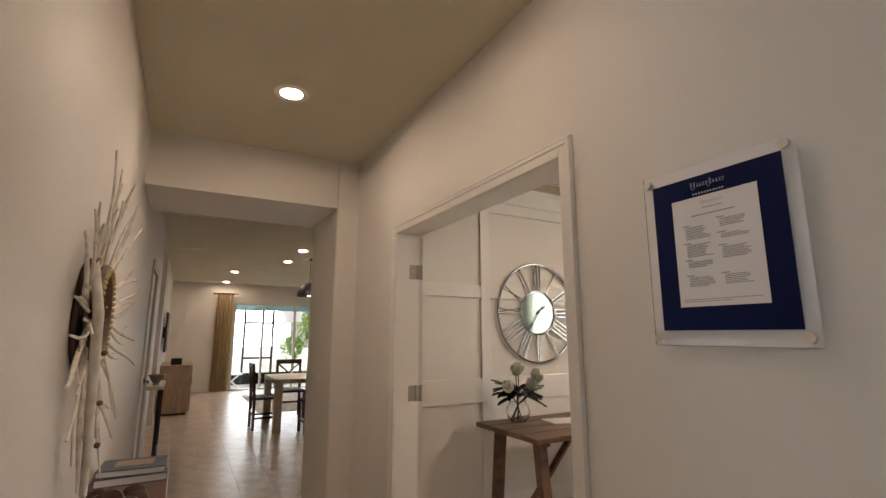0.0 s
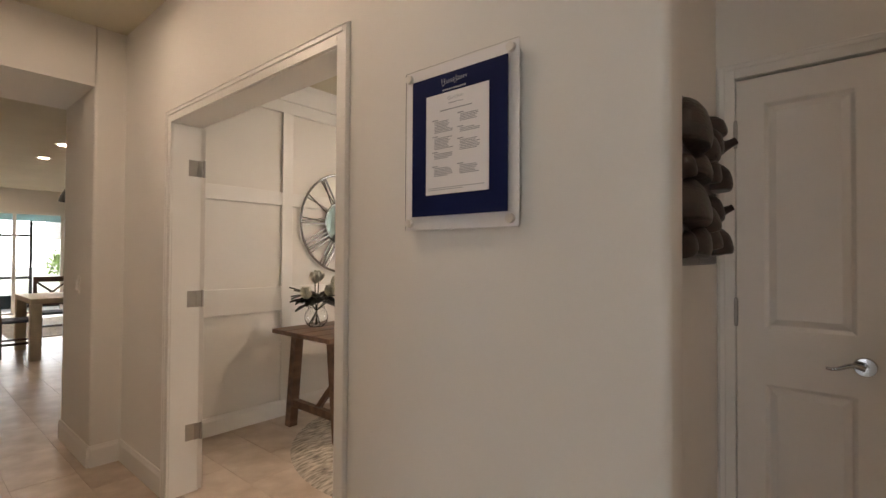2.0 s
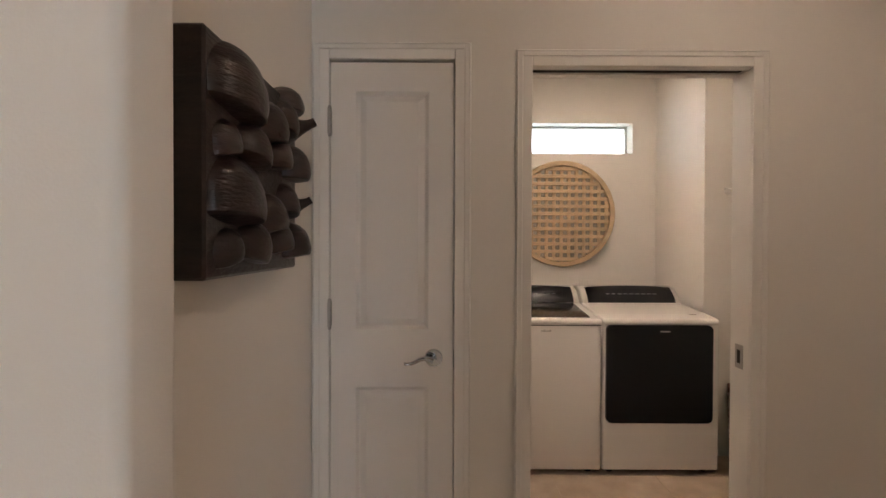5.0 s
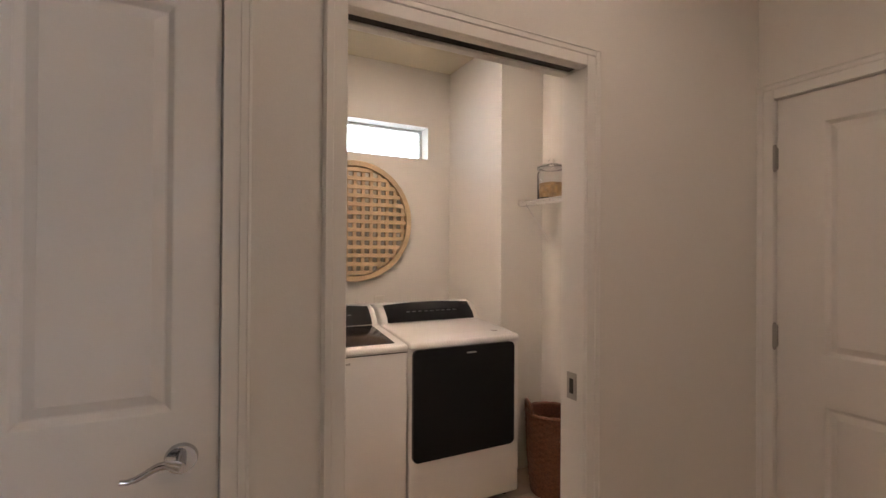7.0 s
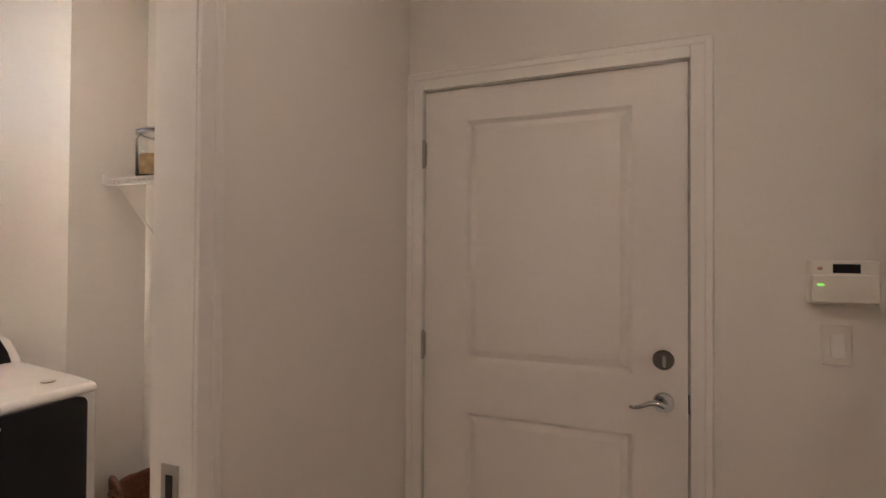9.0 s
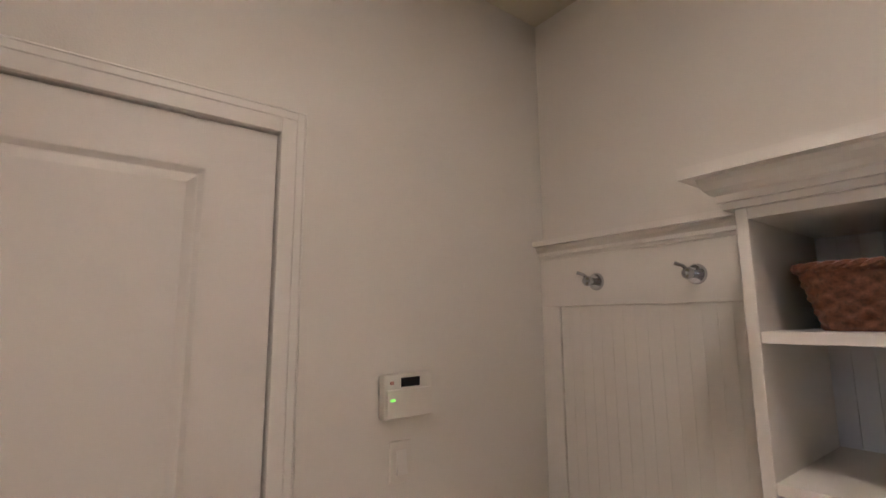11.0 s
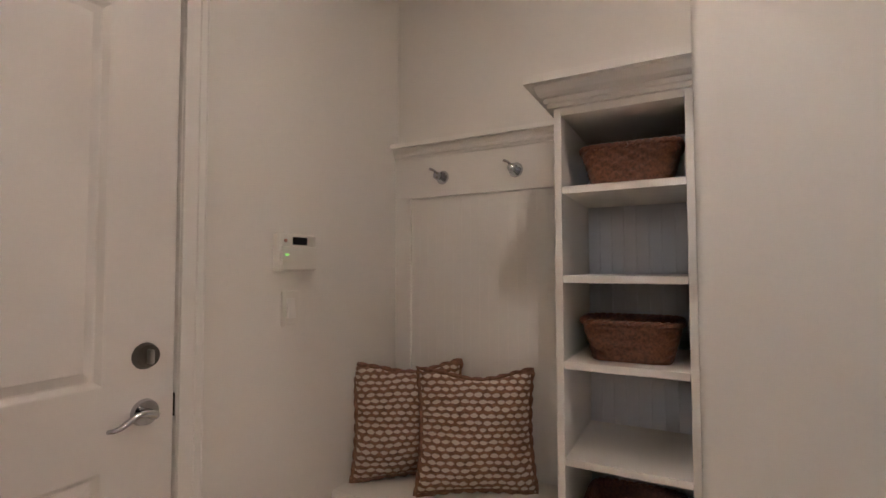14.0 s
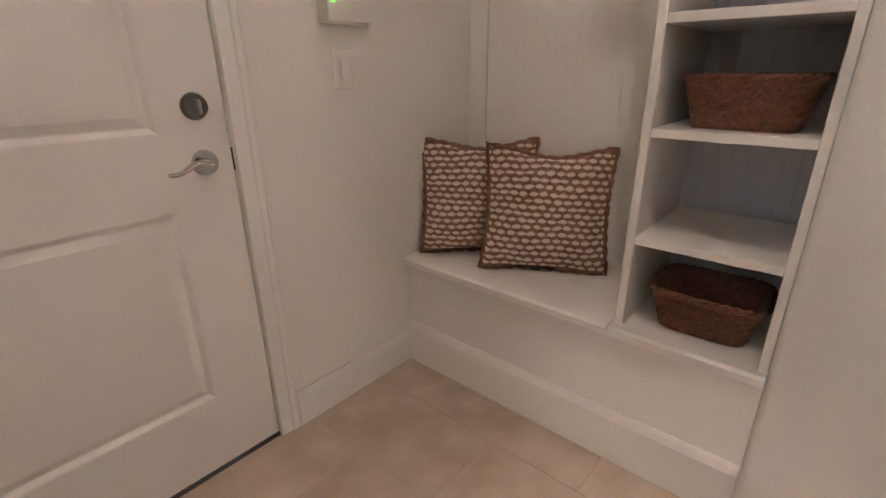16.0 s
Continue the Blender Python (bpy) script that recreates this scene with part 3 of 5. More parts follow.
# ---- hall: sign, carving, sunburst, console ----
def hall_sign():
    x = XH - 0.027
    root = empty("framed_sign", (XH, 0.459, 1.614))
    inv = Matrix.Translation((-XH, -0.495, -1.655))
    inv = Matrix.Diagonal((1, 0.966, 0.963, 1)) @ inv
    def put(n, bm, m, parent=root, label="", smooth=False):
        for v in bm.verts:
            v.co = inv @ v.co
        return part(n, bm, m, parent, label, smooth)
    put("acrylic_panel", box((x - 0.004, 0.302, 1.425), (x + 0.004, 0.690, 1.895), 0.002), M_ACRYL, label="clear acrylic front panel").visible_shadow = False
    put("backing_panel", box((x + 0.0045, 0.304, 1.427), (x + 0.0075, 0.688, 1.893), 0.001), M_PAPER, label="white backing sheet")
    put("navy_mat", box((x - 0.0062, 0.330, 1.464), (x - 0.0048, 0.658, 1.859)), M_NAVY, label="navy blue card mat")
    pap = put("printed_sheet", box((x - 0.0078, 0.386, 1.523), (x - 0.0066, 0.602, 1.804)), M_PAPER, label="white sheet printed in two columns")
    # script mark and line on the mat and the sheet, as plain strokes
    def strokes(n, y, z, s, m):
        pts, rad = [], []
        for i in range(73):
            u = i / 72
            tall = 0.011 if u < 0.12 or 0.5 < u < 0.62 else 0.0045
            pts.append((x - 0.0088, y - s * (u * 0.088 + 0.004 * math.cos(u * 66)), z + s * tall * math.sin(u * 66)))
            rad.append(0.00035 * s + 0.0001)
        put(n, tube(pts, rad, 4), m, pap)
        bm = bmesh.new()
        for i in range(11):
            a = y - 0.004 * s - i * 0.0076 * s
            box((x - 0.0088, a - 0.0042 * s, z - 0.0245 * s), (x - 0.0080, a, z - 0.0205 * s), 0, bm)
        put(n, bm, m, pap)
    strokes("mark", 0.545, 1.834, 1.0, M_SILVERINK)
    strokes("mark", 0.522, 1.786, 0.62, M_INK)
    rng = random.Random(4)
    bm = bmesh.new()
    for col, blocks in ((0.578, ((1.730, 8), (1.684, 8), (1.640, 4), (1.600, 6))), (0.488, ((1.738, 5), (1.700, 3), (1.668, 7), (1.600, 6)))):
        for z, n in blocks:
            box((x - 0.0086, col - 0.02, z), (x - 0.0079, col, z + 0.0026), 0, bm)
            for i in range(n):
                zz = z - 0.005 - i * 0.0042
                box((x - 0.0086, col - 0.008 - rng.uniform(0.045, 0.068), zz), (x - 0.0079, col - 0.008, zz + 0.0019), 0, bm)
    box((x - 0.0086, 0.44, 1.754), (x - 0.0079, 0.55, 1.7565), 0, bm)
    box((x - 0.0086, 0.40, 1.540), (x - 0.0079, 0.59, 1.5415), 0, bm)
    box((x - 0.0086, 0.47, 1.535), (x - 0.0079, 0.59, 1.5365), 0, bm)
    tagged(put("printed_text", bm, M_INK, pap), kind="stuff")
    for y in (0.322, 0.670):
        for z in (1.446, 1.872):
            bm = cyl((XH, y, z), (x + 0.004, y, z), 0.0085, seg=16)
            cyl((x - 0.004, y, z), (x - 0.013, y, z), 0.0125, 0.0115, 24, bm)
            put("standoff", bm, M_NICKEL, label="brushed steel standoff bolt", smooth=True)
    return tagged(root, "acrylic sign with navy mat and printed sheet on standoffs", "sign")


hall_sign()


def carving():
    """A thick dark board with rows of carved hoods, flat below, and two horns at its end."""
    root = empty("wood_carving", (0.335, YS, 1.525))
    part("board", box((-0.262, -0.068, -0.226), (0.235, 0.0, 0.222), 0.005), M_WOODD, root, "thick dark stained backing board")
    rng = random.Random(7)
    def hood(x, z, wide, deep, tall, lean):
        own = bmesh.new()
        bmesh.ops.create_uvsphere(own, u_segments=26, v_segments=20, radius=1.0)
        for v in own.verts:
            p = v.co.copy()
            groove = 1 + 0.012 * math.sin(34 * p.z + 3 * p.x)
            out = (1.0 + 0.22 * max(0.0, -p.z)) * groove
            low = max(0.0, -0.50 - p.z)
            zz = p.z if p.z > -0.50 else -0.50 - 0.22 * low + 0.30 * low * max(0.0, -p.y)
            v.co = Vector((p.x * wide * out, p.y * deep * out, zz * tall))
        bmesh.ops.transform(own, matrix=pose(x, -0.060, z, rng.uniform(-8, 8), lean, rng.uniform(-10, 10)), verts=own.verts[:])
        part("hood", own, M_WOODD, root, smooth=True)
    for z in (0.140, -0.072):
        hood(-0.150, z, 0.105, 0.060, 0.088, 4)
        hood(0.020, z - 0.030, 0.072, 0.054, 0.062, -8)
        hood(0.135, z + 0.012, 0.058, 0.046, 0.058, 6)
    for z in (0.040, -0.166):
        hood(-0.185, z - 0.008, 0.052, 0.036, 0.044, -14)
        hood(-0.075, z, 0.070, 0.050, 0.058, 10)
        hood(0.075, z + 0.012, 0.060, 0.050, 0.055, -6)
        hood(0.185, z + 0.002, 0.062, 0.062, 0.062, 0)
    for x, z, k in ((0.190, 0.150, 1.0), (0.190, -0.060, 0.86), (-0.020, 0.075, 0.7), (-0.020, -0.130, 0.7)):
        pts, rad = [], []
        for i in range(9):
            u = i / 8
            pts.append((x + 0.020 * u, -0.055 - 0.074 * k * u, z + 0.022 * k * u * u))
            rad.append((0.012 + 0.044 * (1 - u) ** 2.2) * k)
        part("horn", tube(pts, rad, 16), M_WOODD, root, smooth=True)
    hood(0.165, 0.205, 0.055, 0.050, 0.045, 0)
    return tagged(root, "dark carved wood relief panel with rounded hoods and horns", "wall art")


carving()


def sunburst():
    root = empty("sunburst_mirror", (XL, 1.73, 1.485))
    rng = random.Random(11)
    def turned(bm):
        bmesh.ops.rotate(bm, verts=bm.verts[:], matrix=Matrix.Rotation(radians(90), 3, "Y"))
        return bm
    part("backing_disc", turned(lathe([(0.0, 0.001), (0.180, 0.001), (0.185, 0.008), (0.180, 0.016), (0.0, 0.022)], 40)), M_CHAIR, root, "dark wooden backing disc", True)
    part("ring", turned(lathe([(0.125, 0.040), (0.160, 0.040), (0.166, 0.050), (0.160, 0.062), (0.130, 0.064), (0.125, 0.058)], 40, None, (0, 0, 0), True)), M_DESK, root, smooth=True)
    part("mirror", turned(lathe([(0.0, 0.044), (0.126, 0.044), (0.126, 0.050), (0.0, 0.050)], 40)), M_MIRROR, root, "round mirror glass")
    part("core", turned(lathe([(0.0, 0.022), (0.11, 0.022), (0.11, 0.044), (0.0, 0.044)], 32)), M_DRIFT, root)
    for i in range(44):
        a = 2 * math.pi * i / 44
        part("bead", ball((0.064, 0.146 * math.cos(a), 0.146 * math.sin(a)), 0.0085, None, 8), M_GOLDBEAD, root, smooth=True)
    for i in range(46):
        a = 2 * math.pi * i / 46 + rng.uniform(-0.05, 0.05)
        long = rng.uniform(0.50, 0.66) if i % 2 else rng.uniform(0.36, 0.50)
        bend, wig, rise = rng.uniform(-0.16, 0.16), rng.uniform(0, 6), 0.012 + 0.055 * max(0.0, math.cos(a) + 0.25) * rng.uniform(0.7, 1.1)
        if math.cos(a) < -0.25:
            long = long * 0.72
        fat = 0.0065 if i % 3 else 0.0090
        pts, rad = [], []
        lift = rng.uniform(0.028, 0.040)
        for k in range(10):
            u = k / 9
            r = 0.11 + (long - 0.11) * u
            ang = a + bend * u * u + 0.025 * math.sin(5 * u + wig)
            pts.append((lift + rise * u + 0.006 * math.sin(4 * u + wig), r * math.cos(ang), r * math.sin(ang)))
            rad.append(fat * (1 - 0.5 * u) * (1 + 0.10 * math.sin(9 * u + wig)))
        branch = part("branch", tube(pts, rad, 7), M_DRIFT, root, smooth=True)
        if i % 3 == 0:
            p = Vector(pts[5])
            q = p + Vector((0.02, 0.06 * math.cos(a + 0.5), 0.06 * math.sin(a + 0.5)))
            part("fork", tube([p, (p + q) / 2, q], [0.006, 0.005, 0.004], 6), M_DRIFT, branch, smooth=True)
    pts = [(0.046, -0.19, 0.14), (0.066, -0.175, 0.00), (0.068, -0.14, -0.15), (0.068, -0.10, -0.30), (0.070, -0.06, -0.43), (0.068, -0.03, -0.55)]
    log = part("thick_branch", tube(pts, [0.011, 0.015, 0.015, 0.014, 0.013, 0.011], 12), M_DRIFT, root, "thick knotted driftwood branch", True)
    for k in (2, 3, 4):
        p = Vector(pts[k])
        part("knot", ball(p + Vector((0.022, -0.008, 0.03)), 0.009, None, 8), M_CONSOLE, log, smooth=True)
    return tagged(root, "round mirror in a sunburst of whitewashed driftwood branches", "wall mirror")


sunburst()


def console():
    root = empty("console_table", (-1.484, 1.66, 0))
    part("tabletop", box((-0.146, -0.86, 0.76), (0.146, 0.86, 0.80), 0.004), M_CONSOLE, root)
    for y in (-0.74, 0.74):
        part("side_panel", box((-0.13, y - 0.035, 0.0), (0.13, y + 0.035, 0.76), 0.004), M_CONSOLE, root)
    part("drawer_front", box((0.095, -0.70, 0.61), (0.132, -0.005, 0.75), 0.003), M_CONSOLE, root)
    part("drawer_front", box((0.095, 0.005, 0.61), (0.132, 0.70, 0.75), 0.003), M_CONSOLE, root)
    part("shelf", box((-0.11, -0.70, 0.14), (0.11, 0.70, 0.17), 0.003), M_CONSOLE, root)
    return tagged(root, "narrow reddish-brown wooden console table against the wall", "console table")


console()
M_BOOKA = mat("blue_grey_cover", (0.10, 0.125, 0.165), 0.5, var=0.2, scale=14)
M_BOOKB = mat("slate_cover", (0.07, 0.085, 0.12), 0.5, var=0.2, scale=14)


def book(at, w, d, t, rz, cover, label):
    root = empty("book", at, rz)
    bm = box((-w / 2, -d / 2, 0), (w / 2, d / 2, 0.004), 0.001)
    box((-w / 2, -d / 2, t - 0.004), (w / 2, d / 2, t), 0.001, bm)
    box((-w / 2, -d / 2, 0.004), (-w / 2 + 0.004, d / 2, t - 0.004), 0.001, bm)
    part("cover", bm, cover, root)
    part("page_block", box((-w / 2 + 0.004, -d / 2 + 0.004, 0.004), (w / 2 - 0.006, d / 2 - 0.004, t - 0.004)), M_PAPER, root)
    part("title_panel", box((-w * 0.28, -d * 0.2, t), (w * 0.3, d * 0.3, t + 0.0006)), M_PALEOAK, root)
    return tagged(root, label, "book", "books on the console")


book((-1.478, 2.405, 0.80), 0.265, 0.22, 0.034, 2, M_BOOKB, "dark slate hardcover book lying on the console")
book((-1.475, 2.40, 0.8345), 0.25, 0.205, 0.028, -3, M_BOOKA, "blue-grey hardcover book on top of another")
M_BEADW = mat("red_brown_bead_wood", (0.062, 0.020, 0.012), 0.36, var=0.3, scale=22, bump=0.08)


def bead_chain():
    root = empty("wooden_bead_garland", (-1.495, 1.64, 0.80))
    rng = random.Random(5)
    for row in range(2):
        for i in range(9):
            y = 0.33 - i * 0.078
            x = (-0.055 if row else 0.05) + 0.012 * math.sin(i * 1.7)
            own = bmesh.new()
            lathe([(0.010, -0.022), (0.030, -0.021), (0.039, -0.010), (0.042, 0.0), (0.039, 0.010), (0.030, 0.021), (0.010, 0.022)], 20, own)
            m = pose(x, y, 0.043, 90 + rng.uniform(-24, 24), rng.uniform(-18, 18), rng.uniform(-25, 25))
            bmesh.ops.transform(own, matrix=m, verts=own.verts[:])
            part("bead", own, M_BEADW, root, smooth=True)
    for i in range(2):
        own = lathe([(0.010, -0.020), (0.030, -0.019), (0.039, 0.0), (0.030, 0.019), (0.010, 0.020)], 18)
        bmesh.ops.transform(own, matrix=pose(0.0 + 0.02 * math.sin(i * 2), 0.10 - i * 0.26, 0.098, 70 + 15 * math.sin(i), 0, 20 * math.cos(i)), verts=own.verts[:])
        part("bead", own, M_BEADW, root, smooth=True)
    pts = [(0.05 * math.cos(6.28 * k / 24) * 1.0, 0.02 + 0.31 * math.sin(6.28 * k / 24), 0.05) for k in range(25)]
    part("cord", tube(pts, [0.006] * 25, 6), M_DRIFT, root)
    return tagged(root, "garland of large red-brown wooden beads heaped on the console", "decoration")


bead_chain()


# ---- bench, cubby tower, baskets, pillows ----
def bench():
    root = empty("storage_bench", (XB, YG, 0))
    ln = YN - YG
    part("bench_front", box((-0.39, 0.0, 0.0), (0.008, ln, 0.425), 0.002), M_CABW, root)
    part("seat", prism([(-0.403, 0.425), (0.022, 0.425), (0.030, 0.432), (0.030, 0.452), (0.022, 0.460), (-0.403, 0.460)], 1, 0.0, 0.817), M_CABW, root, "white painted seat board")
    part("seat", prism([(-0.403, 0.425), (0.022, 0.425), (0.030, 0.432), (0.030, 0.452), (0.022, 0.460), (-0.403, 0.460)], 1, 0.821, ln), M_CABW, root)
    part("moulding", prism([(0.008, 0.405), (0.022, 0.410), (0.022, 0.425), (0.008, 0.425)], 1, 0.0, ln), M_CABW, root)
    part("skirting", prism([(0.008, 0.0), (0.024, 0.0), (0.024, 0.150), (0.018, 0.168), (0.012, 0.178), (0.008, 0.178)], 1, 0.0, ln), M_CABW, root, "white skirting board")
    # back panel, rail and hooks
    xb = XN - XB
    part("back_stile", box((xb, 0.0, 0.46), (xb + 0.022, 0.082, 1.587), 0.002), M_CABW, root)
    part("hook_rail", box((xb, 0.0, 1.587), (xb + 0.022, 0.83, 1.765), 0.002), M_CABW, root)
    part("crown", prism([(xb, 1.765), (xb + 0.028, 1.765), (xb + 0.028, 1.776), (xb + 0.036, 1.777), (xb + 0.036, 1.789), (xb + 0.044, 1.800), (xb + 0.046, 1.812), (xb + 0.064, 1.813), (xb + 0.064, 1.832), (xb, 1.832)], 1, 0.0, 0.83), M_CABW, root)
    part("back_panel", box((xb, 0.082, 0.46), (xb + 0.010, 0.829, 1.587)), M_CABW, root)
    for k in range(17):
        y = 0.122 + k * 0.041
        part("bead", box((xb + 0.010, y - 0.002, 0.46), (xb + 0.0106, y + 0.002, 1.59)), M_CABW, root)
    for yy in (0.244, 0.575):
        h = part("hook", cyl((xb + 0.022, yy, 1.668), (xb + 0.030, yy, 1.668), 0.030, 0.026, 24), M_CHROME, root, "polished chrome coat hook", True)
        part("post", cyl((xb + 0.028, yy, 1.668), (xb + 0.068, yy, 1.668), 0.011, 0.014, 16), M_CHROME, h, smooth=True)
        part("knob", ball((xb + 0.072, yy, 1.668), 0.017, seg=14), M_CHROME, h, smooth=True)
        part("arm", tube([(xb + 0.05, yy, 1.668), (xb + 0.075, yy - 0.012, 1.690), (xb + 0.085, yy - 0.030, 1.698)], [0.006, 0.005, 0.006], 8), M_CHROME, h, smooth=True)
    return tagged(root, "white built-in storage bench with panelled back and hooks", "bench")


bench()
SHELF = [0.460, 0.726, 1.004, 1.256, 1.520]


def tower():
    root = empty("cubby_shelf", (XB, -1.693, 0.46))
    w, d, top = 0.371, 0.402, 1.294
    part("side_panel", box((-d, 0, 0), (0.0, 0.022, top), 0.0015), M_CABW, root)
    part("side_panel", box((-d, w - 0.021, 0), (0.0, w - 0.001, top), 0.0015), M_CABW, root)
    for z in SHELF[1:]:
        part("shelf", box((-d + 0.012, 0.022, z - 0.46 - 0.022), (-0.004, w - 0.021, z - 0.46), 0.0015), M_CABW, root)
    part("top_panel", box((-d, 0.022, top - 0.022), (0, w - 0.021, top), 0.0015), M_CABW, root)
    part("back_panel", box((-d, 0.022, 0), (-d + 0.004, w - 0.021, top - 0.022)), M_BEAD, root)
    y = 0.022
    while y < w - 0.030:
        part("bead_board", box((-d + 0.004, y + 0.0003, 0), (-d + 0.011, min(y + 0.0407, w - 0.022), top - 0.022), 0.001), M_BEAD, root, "pale blue-white beadboard")
        y += 0.041
    prof = [(0.0, 0.0), (0.014, 0.0), (0.014, 0.013), (0.022, 0.014), (0.022, 0.028), (0.030, 0.031), (0.038, 0.040), (0.044, 0.054), (0.046, 0.064), (0.070, 0.064), (0.070, 0.088), (0.0, 0.088)]
    own = bmesh.new()
    rows = [[own.verts.new(p) for p in ((-d, -0.002 - a, top + b), (a, -0.002 - a, top + b), (a, w - 0.002, top + b))] for a, b in prof]
    for r, q in zip(rows, rows[1:] + rows[:1]):
        for k in range(2):
            own.faces.new((r[k], r[k + 1], q[k + 1], q[k]))
    own.faces.new([r[0] for r in rows])
    own.faces.new([r[2] for r in rows][::-1])
    bmesh.ops.recalc_face_normals(own, faces=own.faces[:])
    part("cornice", own, M_CABW, root)
    part("cap", box((-d, -0.002, top), (0.0, w - 0.002, top + 0.084)), M_CABW, root)
    return tagged(root, "tall white open cubby shelf with cornice beside the bench", "shelf unit")


tower()


def weave(rows, cols, shape, amp):
    """A woven skin: shape(u, v) gives a place and its outward way; strands bulge in turn."""
    own = bmesh.new()
    sub = 3
    grid = []
    for i in range(rows * sub + 1):
        v = i / (rows * sub)
        ring = []
        for j in range(cols * sub):
            u = j / (cols * sub)
            p, n = shape(u, v)
            s = math.sin(math.pi * j / sub + math.pi * (i // sub)) * abs(math.sin(math.pi * i / sub))
            ring.append(own.verts.new(p + n * amp * (0.4 + s)))
        grid.append(ring)
    for a, b in zip(grid, grid[1:]):
        for k in range(len(a)):
            own.faces.new((a[k], a[(k + 1) % len(a)], b[(k + 1) % len(a)], b[k]))
    return own


def rounded_rect(u, hx, hy, r):
    """A point of a rounded rectangle's rim and the outward way, u from 0 to 1."""
    a = 2 * math.pi * u
    e = 5.0
    c, s = math.cos(a), math.sin(a)
    k = (abs(c) ** e + abs(s) ** e) ** (-1 / e)
    return Vector((hx * c * k, hy * s * k, 0)), Vector((c, s, 0)).normalized()


def wicker_basket(at, hx, hy, h, rz, group):
    root = empty("wicker_basket", at, rz)
    def outer(u, v):
        f = 0.78 + 0.22 * v
        p, n = rounded_rect(u, hx * f, hy * f, 0.03)
        return p + Vector((0, 0, h * v)), n
    def inner(u, v):
        f = 0.75 + 0.20 * v
        p, n = rounded_rect(u, hx * f, hy * f, 0.03)
        return p + Vector((0, 0, 0.006 + (h - 0.006) * v)), -n
    part("side_weave", weave(9, 34, outer, 0.0045), M_WICKER, root, smooth=True)
    part("lining_weave", weave(6, 24, inner, 0.002), M_WICKER, root, smooth=True)
    own = bmesh.new()
    p = [rounded_rect(k / 40, hx * 0.78, hy * 0.78, 0)[0] for k in range(40)]
    own.faces.new([own.verts.new((q.x, q.y, 0.003)) for q in p])
    part("bottom", own, M_WICKER, root)
    for ph in (0, math.pi):
        pts = []
        for k in range(121):
            q, n = rounded_rect((k % 120) / 120, hx * 1.0, hy * 1.0, 0)
            w = 2 * math.pi * k * 22 / 120 + ph
            pts.append(q + n * (0.004 * math.cos(w)) + Vector((0, 0, h + 0.004 * math.sin(w))))
        part("braided_rim", tube(pts, [0.0065] * 121, 6), M_WICKER, root, smooth=True)
    return tagged(root, "brown woven wicker basket standing in a cubby", "basket", group)


for z, dy in ((SHELF[4], 0.006), (SHELF[2], 0.0), (SHELF[0], 0.004)):
    wicker_basket((XB - 0.157, -1.500 + dy, z + 0.001), 0.115, 0.138, 0.114, 1.5, "cubby baskets")


